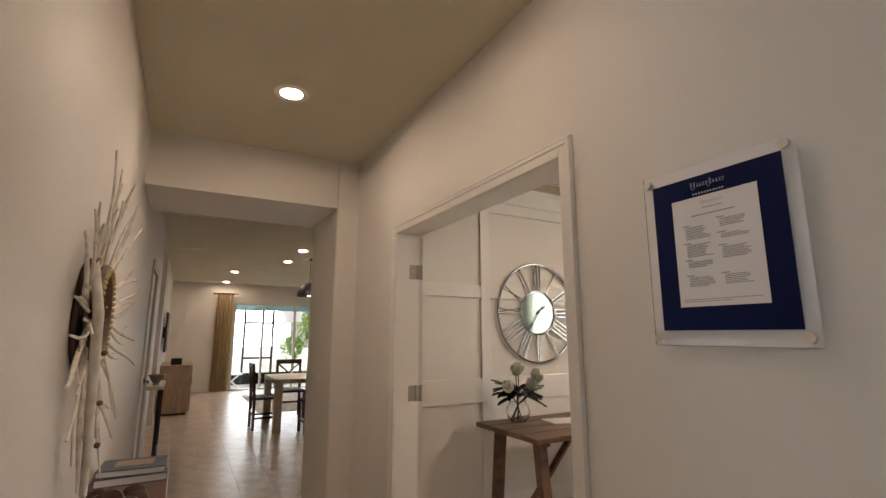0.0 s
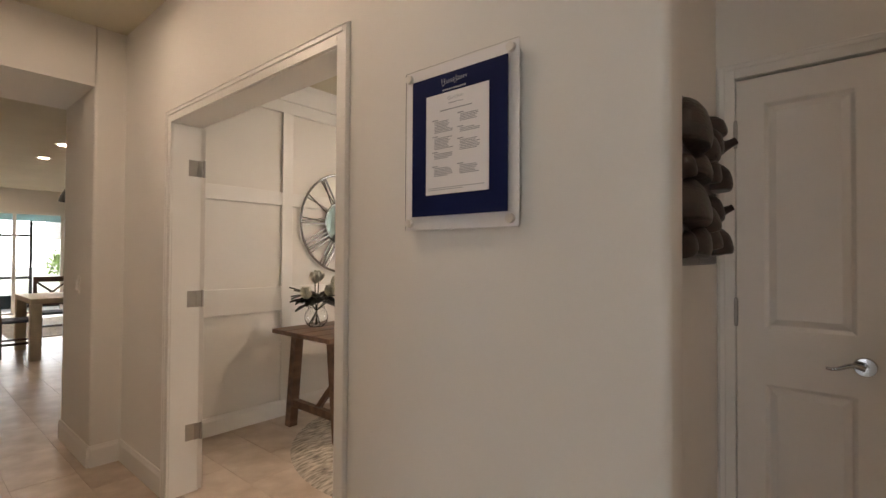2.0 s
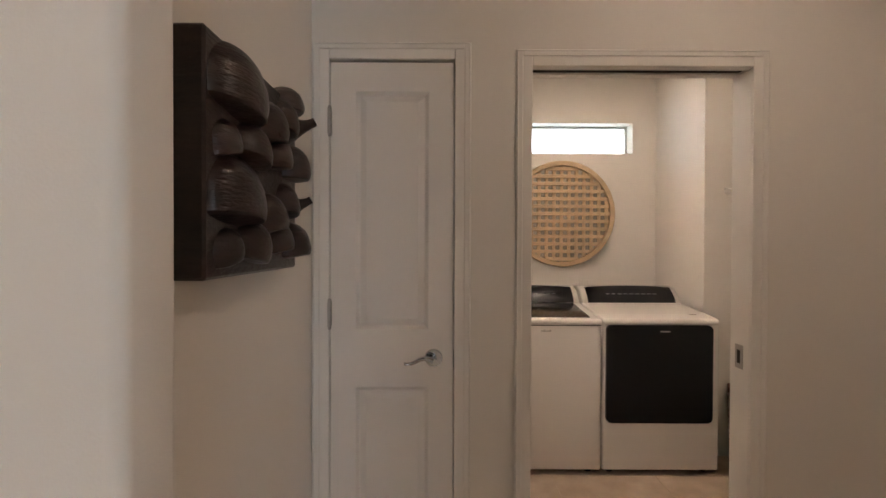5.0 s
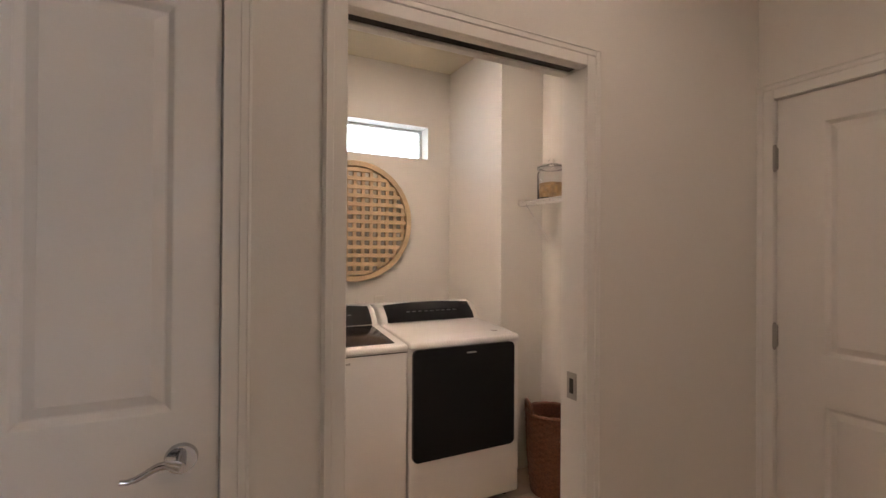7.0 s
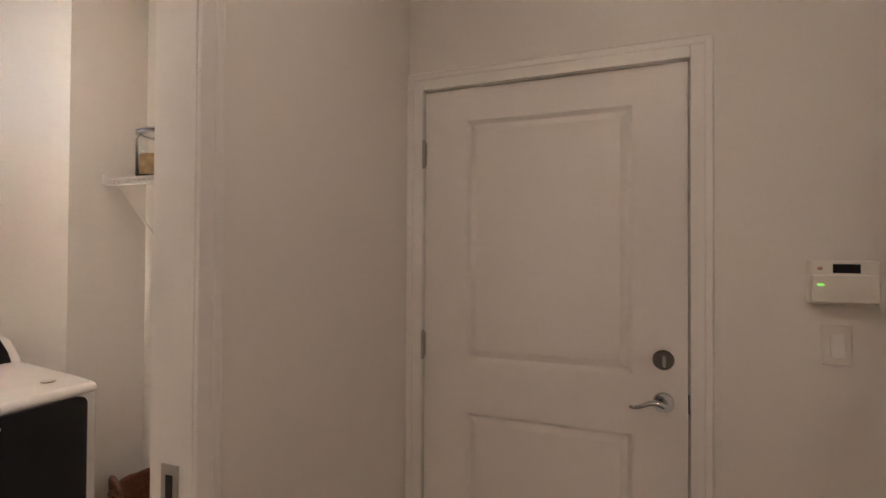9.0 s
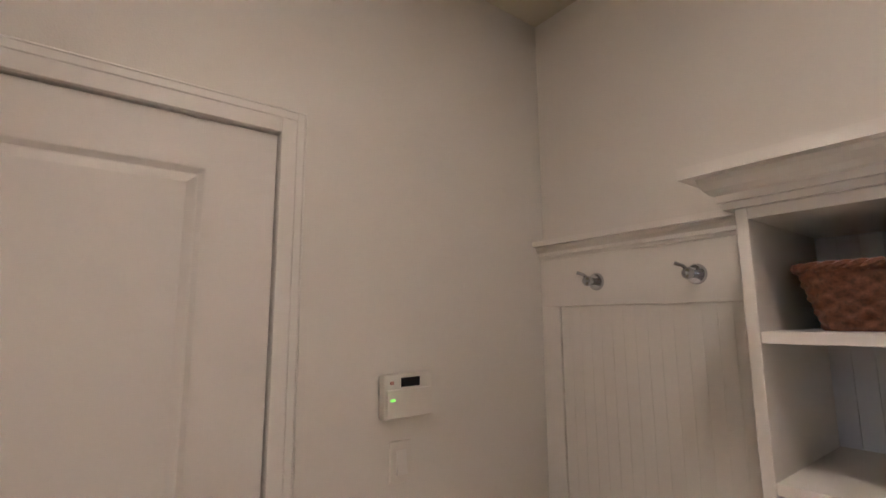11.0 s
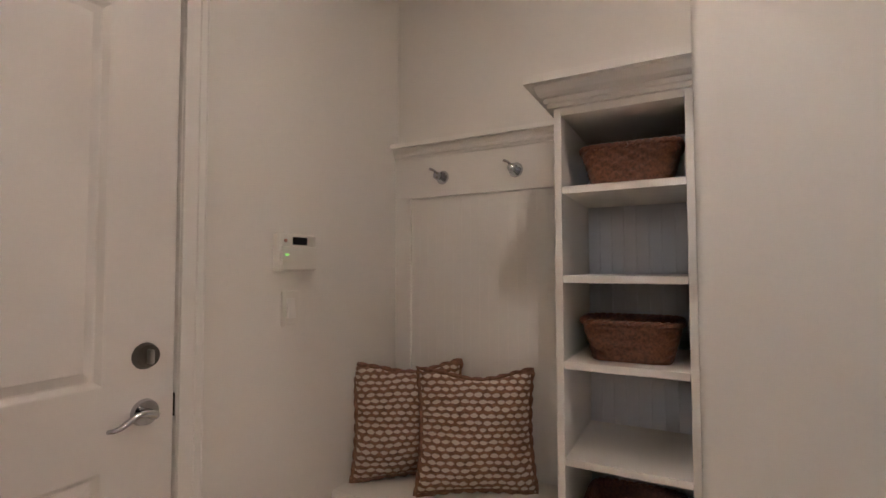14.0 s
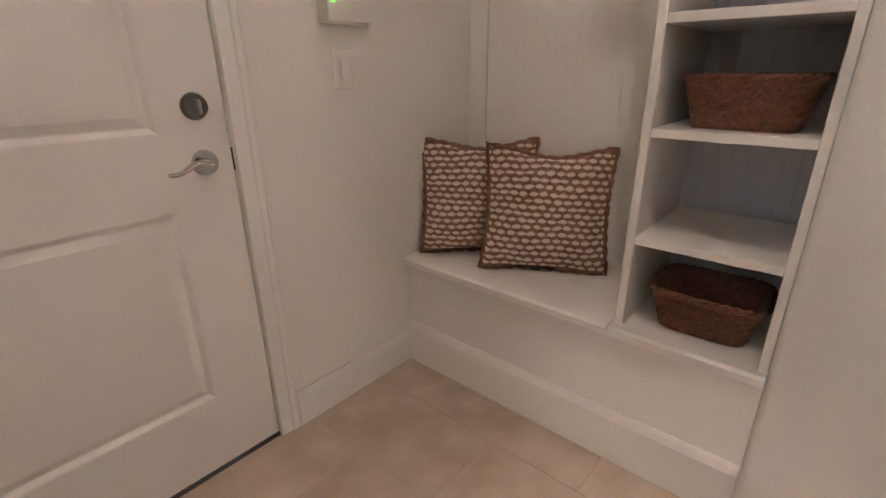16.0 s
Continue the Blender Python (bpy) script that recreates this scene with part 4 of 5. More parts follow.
def dot_cloth():
    m = mat("brown_dot_weave", (0.28, 0.145, 0.09), 0.9, var=0.22, scale=50, bump=0.3, bump_scale=300)
    nt = m.node_tree
    b = nt.nodes["Principled BSDF"]
    base_out = b.inputs["Base Color"].links[0].from_socket
    tc = nt.nodes.new("ShaderNodeTexCoord")
    sep = nt.nodes.new("ShaderNodeSeparateXYZ")
    nt.links.new(tc.outputs["Object"], sep.inputs[0])
    def op(kind, a, c=None):
        n = nt.nodes.new("ShaderNodeMath")
        n.operation = kind
        for i, s in enumerate((a, c)):
            if s is None:
                continue
            if isinstance(s, (int, float)):
                n.inputs[i].default_value = s
            else:
                nt.links.new(s, n.inputs[i])
        return n.outputs[0]
    warp = nt.nodes.new("ShaderNodeTexNoise")
    warp.inputs["Scale"].default_value = 9
    nt.links.new(tc.outputs["Object"], warp.inputs["Vector"])
    off = op("MULTIPLY", op("SUBTRACT", warp.outputs["Fac"], 0.5), 0.022)
    fine = nt.nodes.new("ShaderNodeTexNoise")
    fine.inputs["Scale"].default_value = 42
    nt.links.new(tc.outputs["Object"], fine.inputs["Vector"])
    v = op("DIVIDE", op("ADD", sep.outputs["Z"], off), 0.0228)
    row = op("FLOOR", v)
    u = op("ADD", op("DIVIDE", op("ADD", sep.outputs["X"], op("MULTIPLY", off, 0.8)), 0.0335), op("MULTIPLY", op("FLOORED_MODULO", row, 2.0), 0.5))
    fu = op("DIVIDE", op("SUBTRACT", op("FRACT", u), 0.5), 0.48)
    fv = op("DIVIDE", op("SUBTRACT", op("FRACT", v), 0.5), 0.345)
    d = op("ADD", op("POWER", op("ABSOLUTE", fu), 1.5), op("POWER", op("ABSOLUTE", fv), 1.7))
    nz = nt.nodes.new("ShaderNodeTexNoise")
    nz.inputs["Scale"].default_value = 160
    nt.links.new(tc.outputs["Object"], nz.inputs["Vector"])
    d = op("ADD", op("ADD", d, op("MULTIPLY", nz.outputs["Fac"], 0.4)), op("MULTIPLY", fine.outputs["Fac"], 1.6))
    edge = nt.nodes.new("ShaderNodeMapRange")
    edge.inputs["From Min"].default_value, edge.inputs["From Max"].default_value = 2.12, 1.66
    nt.links.new(d, edge.inputs["Value"])
    k = edge.outputs[0]
    mix = nt.nodes.new("ShaderNodeMix")
    mix.data_type = "RGBA"
    nt.links.new(k, mix.inputs["Factor"])
    nt.links.new(base_out, mix.inputs["A"])
    mix.inputs["B"].default_value = (0.70, 0.61, 0.53, 1)
    nt.links.new(mix.outputs["Result"], b.inputs["Base Color"])
    puff = nt.nodes.new("ShaderNodeBump")
    puff.inputs["Strength"].default_value, puff.inputs["Distance"].default_value = 0.8, 0.005
    nt.links.new(op("ADD", op("MULTIPLY", k, -0.6), op("MULTIPLY", nz.outputs["Fac"], 0.35)), puff.inputs["Height"])
    nt.links.new(puff.outputs[0], b.inputs["Normal"])
    return m


M_DOTS = dot_cloth()
M_PIPING = mat("brown_cord", (0.26, 0.135, 0.085), 0.9, var=0.2, scale=60, bump=0.4, bump_scale=200)


def pillow(m, size, label, seed):
    rng = random.Random(seed)
    root = new("throw_pillow")
    n = 28
    own = bmesh.new()
    h = size / 2
    def edge(s):
        return 1 - 0.085 * (1 - s * s) ** 1.0
    def place(i, j, sign):
        a, b = 2 * i / n - 1, 2 * j / n - 1
        x, z = a * h * edge(b), b * h * edge(a)
        bulge = 0.078 * ((1 - a ** 4) * (1 - b ** 4)) ** 0.6
        dent = 0.011 * math.sin(3.1 * a + seed) * math.sin(2.3 * b + seed) + 0.012 * noise.noise((a * 2.2, b * 5, seed)) - 0.014 * math.exp(-((b + 0.05) / 0.16) ** 2) * (0.6 + 0.4 * math.sin(2 * a + seed))
        sag = -0.024 * math.exp(-((a - 0.1) ** 2) * 3) * max(0, b) ** 2
        return Vector((x, sign * (bulge + (dent if bulge > 0.01 else 0)), z + sag))
    for sign in (-1, 1):
        g = [[own.verts.new(place(i, j, sign)) for j in range(n + 1)] for i in range(n + 1)]
        for i in range(n):
            for j in range(n):
                f = (g[i][j], g[i + 1][j], g[i + 1][j + 1], g[i][j + 1])
                own.faces.new(f if sign < 0 else f[::-1])
    bmesh.ops.remove_doubles(own, verts=own.verts[:], dist=1e-4)
    bmesh.ops.recalc_face_normals(own, faces=own.faces[:])
    part("cushion", own, M_DOTS, root, smooth=True)
    rim = [place(i, 0, 1) for i in range(n)] + [place(n, j, 1) for j in range(n)] + [place(i, n, 1) for i in range(n, 0, -1)] + [place(0, j, 1) for j in range(n, -1, -1)]
    pts = [Vector((p.x * 1.012, 0.004 * math.sin(k * 1.9), p.z * 1.012)) for k, p in enumerate(rim)]
    part("piping", tube(pts, [0.0090 + 0.0028 * math.sin(k * 2.1) for k in range(len(pts))], 8), M_PIPING, root, smooth=True)
    root.matrix_world = m
    return tagged(root, label, "pillow", "pillows on the bench")


pillow(pose(-0.855, -2.345, 0.680, -8, 0, 128), 0.44, "square brown and cream dotted throw pillow in the bench corner", 3)
pillow(pose(-0.872, -2.058, 0.676, -12, 1, 121), 0.44, "square brown and cream dotted throw pillow leaning on another", 8)


# ---- garage wall fixtures ----
def alarm_panel():
    root = empty("alarm_keypad", (-0.400, YG, 1.330))
    root.scale = (1.0, 1.5, 1.0)
    bm = box((-0.082, 0, -0.062), (0.082, 0.022, 0.062), 0.006, None, 2)
    part("case", bm, M_PLASTIC, root, smooth=True)
    part("flap", box((-0.078, 0.022, -0.058), (0.078, 0.028, 0.022), 0.003), M_PLASTIC, root)
    part("display", box((-0.036, 0.0222, 0.026), (0.028, 0.0245, 0.052), 0.001), M_GLOSSBLK, root, "dark display window")
    part("status_light", box((0.052, 0.0282, -0.009), (0.066, 0.0292, -0.005)), M_LED, root, "lit green status light")
    part("button", box((0.052, 0.0222, 0.034), (0.064, 0.025, 0.044), 0.002), mat("pink_button", (0.6, 0.3, 0.26), 0.5), root)
    return tagged(root, "ivory plastic alarm keypad with a dark display", "alarm keypad")


alarm_panel()


def rocker(m, label):
    root = new("light_switch")
    part("cover_plate", box((-0.036, -0.009, -0.058), (0.036, 0, 0.058), 0.003), M_PLASTIC, root)
    part("rocker", prism([(-0.0085, -0.033), (-0.019, -0.033), (-0.0105, 0.033), (-0.0085, 0.033)], 0, -0.016, 0.016), M_TRIM, root)
    root.matrix_world = m
    return tagged(root, label, "light switch", "wall switches")


rocker(pose(-0.390, YG, 1.147, 0, 0, 180), "white rocker light switch below the keypad")
rocker(pose(-0.380, 3.55, 1.12, 0, 0, -90), "white rocker light switch on the hall pier")
rocker(pose(-0.82, 13.4, 1.15, 0, 0, 0), "white rocker light switch near the curtain")


# ---- laundry ----
def appliance_body(root, w, h):
    part("body", box((-0.01, 0, 0.03), (0.665, w, h - 0.035), 0.012, None, 3), M_ENAMEL, root, smooth=True)
    for x in (0.06, 0.6):
        for y in (0.06, w - 0.06):
            part("foot", cyl((x, y, 0), (x, y, 0.035), 0.022, seg=12), M_BLACK, root)


def sloped(root, name, y0, y1, pts, m, bevel=0.008):
    own = prism(pts, 1, y0, y1)
    bmesh.ops.bevel(own, geom=own.edges[:], offset=bevel, segments=3, affect="EDGES", profile=0.5)
    return part(name, own, m, root, smooth=True)


def badge(root, y, z, m):
    own = bmesh.new()
    for i in range(7):
        box((-0.0125, y + i * 0.0085, z), (-0.0105, y + i * 0.0085 + 0.006, z + (0.011 if i in (0, 4) else 0.007)), 0, own)
    part("badge", own, m, root, "small silver lettering")


def console_panel(root, w, z):
    """The dark arched control panel at the back of the machine."""
    sloped(root, "console", 0.005, w - 0.005, [(0.40, z - 0.03), (0.44, z + 0.045), (0.50, z + 0.105), (0.58, z + 0.125), (0.66, z + 0.12), (0.665, z - 0.03)], M_ENAMEL, 0.012)
    own = bmesh.new()
    n = 20
    g = []
    for i in range(n + 1):
        u = i / n
        arch = 0.012 * (1 - (2 * u - 1) ** 2)
        y = 0.045 + (w - 0.09) * u
        g.append([own.verts.new(p) for p in ((0.424, y, z + 0.022), (0.4445, y, z + 0.058), (0.494, y, z + 0.101 + arch * 0.4), (0.520, y, z + 0.117 + arch))])
    for a, b in zip(g, g[1:]):
        for k in range(3):
            own.faces.new((a[k], b[k], b[k + 1], a[k + 1]))
    bmesh.ops.recalc_face_normals(own, faces=own.faces[:])
    if own.faces[0].normal.x > 0:
        bmesh.ops.reverse_faces(own, faces=own.faces[:])
    bmesh.ops.solidify(own, geom=own.faces[:], thickness=-0.004)
    part("control_panel", own, M_GLOSSBLK, root, "gloss black control panel", True)
    own = bmesh.new()
    for i in range(9):
        y = 0.16 + i * (w - 0.36) / 8
        box((0.455, y, z + 0.078), (0.462, y + 0.022, z + 0.081), 0, own)
    part("printed_marks", own, M_INK, root)


def washer():
    root = empty("washing_machine", (2.017, -1.347, 0))
    w, h = 0.684, 0.935
    appliance_body(root, w, h)
    sloped(root, "top_deck", 0, w, [(-0.012, h - 0.045), (-0.016, h - 0.03), (-0.006, h - 0.012), (0.43, h + 0.028), (0.665, h + 0.028), (0.665, h - 0.045)], M_ENAMEL, 0.010)
    sloped(root, "lid", 0.055, w - 0.030, [(0.035, h - 0.016), (0.035, h - 0.004), (0.40, h + 0.034), (0.40, h + 0.020)], M_DARKLID, 0.003)
    console_panel(root, w, h + 0.01)
    part("seam", box((-0.0125, 0.004, h - 0.050), (-0.0095, w - 0.004, h - 0.046)), M_BLACK, root)
    badge(root, 0.30, h - 0.085, M_STEEL)
    return tagged(root, "white top-loading washing machine with a dark glass lid", "washing machine")


def dryer():
    root = empty("clothes_dryer", (2.017, -2.040, 0))
    w, h = 0.684, 0.935
    appliance_body(root, w, h)
    sloped(root, "top_deck", 0, w, [(-0.012, h - 0.045), (-0.018, h - 0.028), (-0.004, h - 0.008), (0.10, h + 0.004), (0.43, h + 0.028), (0.665, h + 0.028), (0.665, h - 0.045)], M_ENAMEL, 0.012)
    own = box((-0.030, 0.047, 0.317), (-0.008, w - 0.014, 0.892))
    bmesh.ops.bevel(own, geom=[e for e in own.edges if abs(e.verts[0].co.x - e.verts[1].co.x) > 0.01], offset=0.03, segments=5, affect="EDGES", profile=0.5)
    part("door", own, M_GLOSSBLK, root, "gloss black square door", True)
    own = bmesh.new()
    for i in range(7):
        box((-0.0315, 0.30 + i * 0.0085, 0.852), (-0.0300, 0.306 + i * 0.0085, 0.859), 0, own)
    part("badge", own, M_STEEL, root, "small silver lettering")
    part("button", cyl((0.10, 0.10, h + 0.002), (0.10, 0.10, h + 0.007), 0.022, seg=20), M_STEEL, root, "oval grey lint filter button", True)
    console_panel(root, w, h + 0.01)
    return tagged(root, "white clothes dryer with a gloss black door", "clothes dryer")


washer()
dryer()


def lattice_art():
    root = empty("round_lattice", (2.965, -1.343, 1.603))
    R, r = 0.415, 0.376
    own = lathe([(r, 0.006), (R - 0.004, 0.006), (R, 0.012), (R, 0.038), (R - 0.006, 0.044), (r + 0.003, 0.044), (r, 0.038)], 64, ring=True)
    bmesh.ops.rotate(own, verts=own.verts[:], matrix=Matrix.Rotation(radians(-90), 3, "Y"))
    part("ring", own, M_WOODL, root, smooth=True)
    step = 0.0590
    for i in range(-6, 7):
        c = i * step
        half = math.sqrt(r * r - c * c) if abs(c) < r else 0
        if half > 0.05:
            part("slat", box((-0.030, -half, c - 0.014), (-0.016, half, c + 0.014), 0.0015), M_WOODL, root)
            part("slat", box((-0.020, c - 0.013, -half), (-0.006, c + 0.013, half), 0.0015), M_WOODL, root)
    return tagged(root, "round pale wood lattice panel hung on the wall", "wall art")


lattice_art()
M_WIRE = mat("white_coated_wire", (0.80, 0.78, 0.75), 0.35, var=0.01)


def wire_shelf():
    root = empty("wire_shelf", (1.75, -2.42, 1.715))
    for y, z in ((0.01, 0.0), (0.10, 0.0), (0.195, 0.0), (0.205, -0.028)):
        part("rod", cyl((-0.50, y, z), (0.49, y, z), 0.004, seg=8), M_WIRE, root)
    for i in range(34):
        x = -0.48 + i * 0.029
        part("cross_wire", tube([(x, 0.005, 0.005), (x, 0.195, 0.005), (x, 0.206, -0.004), (x, 0.206, -0.028)], [0.0018] * 4, 5), M_WIRE, root)
    for x in (0.45, -0.1):
        part("brace", cyl((x, 0.19, -0.01), (x, 0.004, -0.24), 0.005, seg=8), M_WIRE, root)
    part("end_cap", box((0.488, 0.180, -0.022), (0.505, 0.215, 0.016), 0.003), M_WIRE, root)
    return tagged(root, "white coated wire shelf with diagonal braces", "shelf")


wire_shelf()


def jar():
    root = empty("glass_jar", (2.06, -2.318, 1.7225))
    root.scale = (1.28, 1.28, 1.28)
    prof = [(0.0, 0.0), (0.064, 0.0), (0.068, 0.006), (0.068, 0.125), (0.060, 0.138), (0.056, 0.145)]
    part("body", lathe(prof + [(0.0525, 0.145), (0.0565, 0.136), (0.064, 0.123), (0.064, 0.006), (0.0, 0.005)], 28), M_GLASS, root, smooth=True)
    part("contents", lathe([(0.0, 0.007), (0.060, 0.007), (0.060, 0.075), (0.03, 0.083), (0.0, 0.085)], 20), mat("tan_contents", (0.55, 0.36, 0.18), 0.8, var=0.25, scale=40, bump=0.5), root, "tan contents half filling the jar", True)
    part("lid", lathe([(0.0, 0.148), (0.066, 0.148), (0.068, 0.154), (0.045, 0.165), (0.014, 0.168), (0.016, 0.182), (0.010, 0.194), (0.0, 0.196)], 28), M_GLASS, root, "clear knobbed lid", True)
    part("rim", lathe([(0.058, 0.143), (0.069, 0.143), (0.069, 0.148), (0.058, 0.148)], 28, ring=True), M_STEEL, root, smooth=True)
    return tagged(root, "clear glass jar with lid standing on the wire shelf", "jar")


jar()


def hamper():
    root = empty("laundry_basket", (1.965, -2.245, 0.002))
    def outer(u, v):
        r = 0.118 + 0.03 * v + 0.008 * math.sin(3 * v)
        a = 2 * math.pi * u
        n = Vector((math.cos(a), math.sin(a), 0))
        return n * r + Vector((0, 0, 0.46 * v)), n
    def inner(u, v):
        p, n = outer(u, v)
        return p - n * 0.012, -n
    part("side_weave", weave(26, 20, outer, 0.004), M_WICKER, root, smooth=True)
    part("lining_weave", weave(12, 16, inner, 0.002), M_WICKER, root, smooth=True)
    part("bottom", cyl((0, 0, 0.0), (0, 0, 0.008), 0.11, seg=24), M_WICKER, root)
    ringp = [(0.147 * math.cos(6.2832 * k / 40), 0.147 * math.sin(6.2832 * k / 40), 0.462) for k in range(41)]
    part("braided_rim", tube(ringp, [0.011 + 0.002 * math.sin(k * 2.4) for k in range(41)], 7), M_WICKER, root, smooth=True)
    for s in (0, 1):
        a = radians(70 + 180 * s)
        pts = []
        for k in range(11):
            w = math.pi * k / 10
            b = a + 0.42 * math.cos(w)
            pts.append((0.147 * math.cos(b), 0.147 * math.sin(b), 0.45 + 0.085 * math.sin(w)))
        part("handle", tube(pts, [0.010] * 11, 7), M_WICKER, root, smooth=True)
    return tagged(root, "tall brown wicker laundry basket with loop handles on the floor", "basket")


hamper()
outlet = part("wall_outlet", box((2.959, -1.567, 0.968), (2.965, -1.492, 1.083), 0.002), M_PLASTIC)
tagged(outlet, "white wall outlet plate above the dryer", "outlet")


# ---- office ----
_bm = bmesh.new()
for x in (-0.06, 0.885, 1.93, 2.95):
    box((x, 3.178, 0.133), (x + 0.095, 3.20, 2.50), 0.002, _bm)
for z0, z1 in ((0.87, 1.065), (1.73, 1.84), (2.50, 2.60)):
    box((-0.08, 3.180, z0), (3.60, 3.20, z1), 0.002, _bm)
prism([(3.20, 2.60), (3.16, 2.60), (3.15, 2.62), (3.11, 2.70), (3.10, 2.75), (3.20, 2.75)], 0, -0.08, 3.60, _bm)
structure(part("trim_battens", _bm, M_TRIM), "white painted board-and-batten panelling with crown moulding", "trim")


def desk():
    root = empty("desk", (0.70, 2.28, 0))
    for i in range(4):
        part("plank", box((0.0, 0.003 + i * 0.181, 0.727), (1.45, 0.178 + i * 0.181, 0.760), 0.004), M_DESK, root)
    for x in (0.14, 1.30):
        for y, s in ((0.15, -1), (0.59, 1)):
            part("leg", prism([(y - 0.033 + s * 0.08, 0.0), (y + 0.033 + s * 0.08, 0.0), (y + 0.033, 0.727), (y - 0.033, 0.727)], 0, x - 0.033, x + 0.033), M_DESK, root)
        part("stretcher", box((x - 0.025, 0.10, 0.16), (x + 0.025, 0.63, 0.215), 0.003), M_DESK, root)
        part("apron", box((x - 0.02, 0.06, 0.69), (x + 0.02, 0.65, 0.727), 0.003), M_DESK, root)
        c = 1 if x < 0.7 else -1
        part("brace", tube([(x, 0.335, 0.19), (x + c * 0.52, 0.335, 0.72)], [0.026, 0.026], 4), M_DESK, root)
    part("beam", box((0.14, 0.30, 0.70), (1.30, 0.37, 0.727), 0.003), M_DESK, root)
    return tagged(root, "rustic brown wooden trestle desk with splayed legs", "desk")


desk()


def clock():
    root = empty("wall_clock", (1.50, 3.198, 1.617))
    R = 0.445
    def hoop(r, t):
        return tube([(r * math.cos(2 * math.pi * k / 64), -0.022, r * math.sin(2 * math.pi * k / 64)) for k in range(65)], [t] * 65, 8)
    part("outer_hoop", hoop(R, 0.010), M_CLOCKMETAL, root, smooth=True)
    part("inner_hoop", hoop(0.195, 0.009), M_CLOCKMETAL, root, smooth=True)
    part("mirror", cyl((0, -0.012, 0), (0, -0.020, 0), 0.192, seg=48), M_CLOCKGLASS, root, "round mirror centre")
    marks = {1: "I", 2: "II", 3: "III", 4: "IIII", 5: "V", 6: "VI", 7: "VII", 8: "VIII", 9: "IX", 10: "X", 11: "XI", 12: "XII"}
    for hour, text in marks.items():
        own = bmesh.new()
        n = len(text)
        for i, ch in enumerate(text):
            off = (i - (n - 1) / 2) * 0.034
            for d in ({"I": ((0, 0),), "V": ((-0.016, 0), (0.016, 0)), "X": ((-0.016, 0.016), (0.016, -0.016))}[ch]):
                box((off + d[0] * 1 - 0.005, -0.030, 0.205), (off + d[0] - 0.0001 + 0.005, -0.016, 0.435), 0.0, own) if d[0] == 0 else tube([(off + (0 if ch == "V" else d[0]), -0.023, 0.205), (off + (d[0] if ch == "V" else d[1]), -0.023, 0.435)], [0.0045, 0.0045], 6, own)
        bmesh.ops.rotate(own, verts=own.verts[:], matrix=Matrix.Rotation(radians(30 * hour), 3, "Y"))
        part("numeral", own, M_CLOCKMETAL, root)
    for ang, ln in ((52, 0.11), (216, 0.21)):
        a = radians(ang)
        own = prism([(-0.003, -0.03), (0.003, -0.03), (0.003, ln * 0.5), (0.009, ln * 0.62), (0.0, ln), (-0.009, ln * 0.62), (-0.003, ln * 0.5)], 1, -0.034, -0.031)
        bmesh.ops.rotate(own, verts=own.verts[:], matrix=Matrix.Rotation(a, 3, "Y"))
        part("clock_hand", own, M_BLACK, root, "black clock hand")
    part("hub", cyl((0, -0.02, 0), (0, -0.037, 0), 0.012, seg=16), M_BLACK, root)
    return tagged(root, "large open silver metal clock with roman numerals and mirror", "clock")


clock()


def petal(bm, c, d, up, ln, wd, cup):
    """A cupped oval leaf or petal from c along d."""
    d, up = Vector(d).normalized(), Vector(up)
    side = d.cross(up).normalized()
    up = side.cross(d)
    own = bmesh.new()
    g = []
    for i in range(6):
        u = i / 5
        w = wd * math.sin(math.pi * min(0.97, 0.08 + 0.86 * u)) ** 0.8
        row = []
        for k in (-1, 0, 1):
            row.append(own.verts.new(Vector(c) + d * ln * u + side * w * k + up * (cup * (u * u) + 0.25 * wd * abs(k))))
        g.append(row)
    for a, b in zip(g, g[1:]):
        for k in range(2):
            own.faces.new((a[k], a[k + 1], b[k + 1], b[k]))
    bmesh.ops.solidify(own, geom=own.faces[:], thickness=0.0012)
    merge(bm, own)


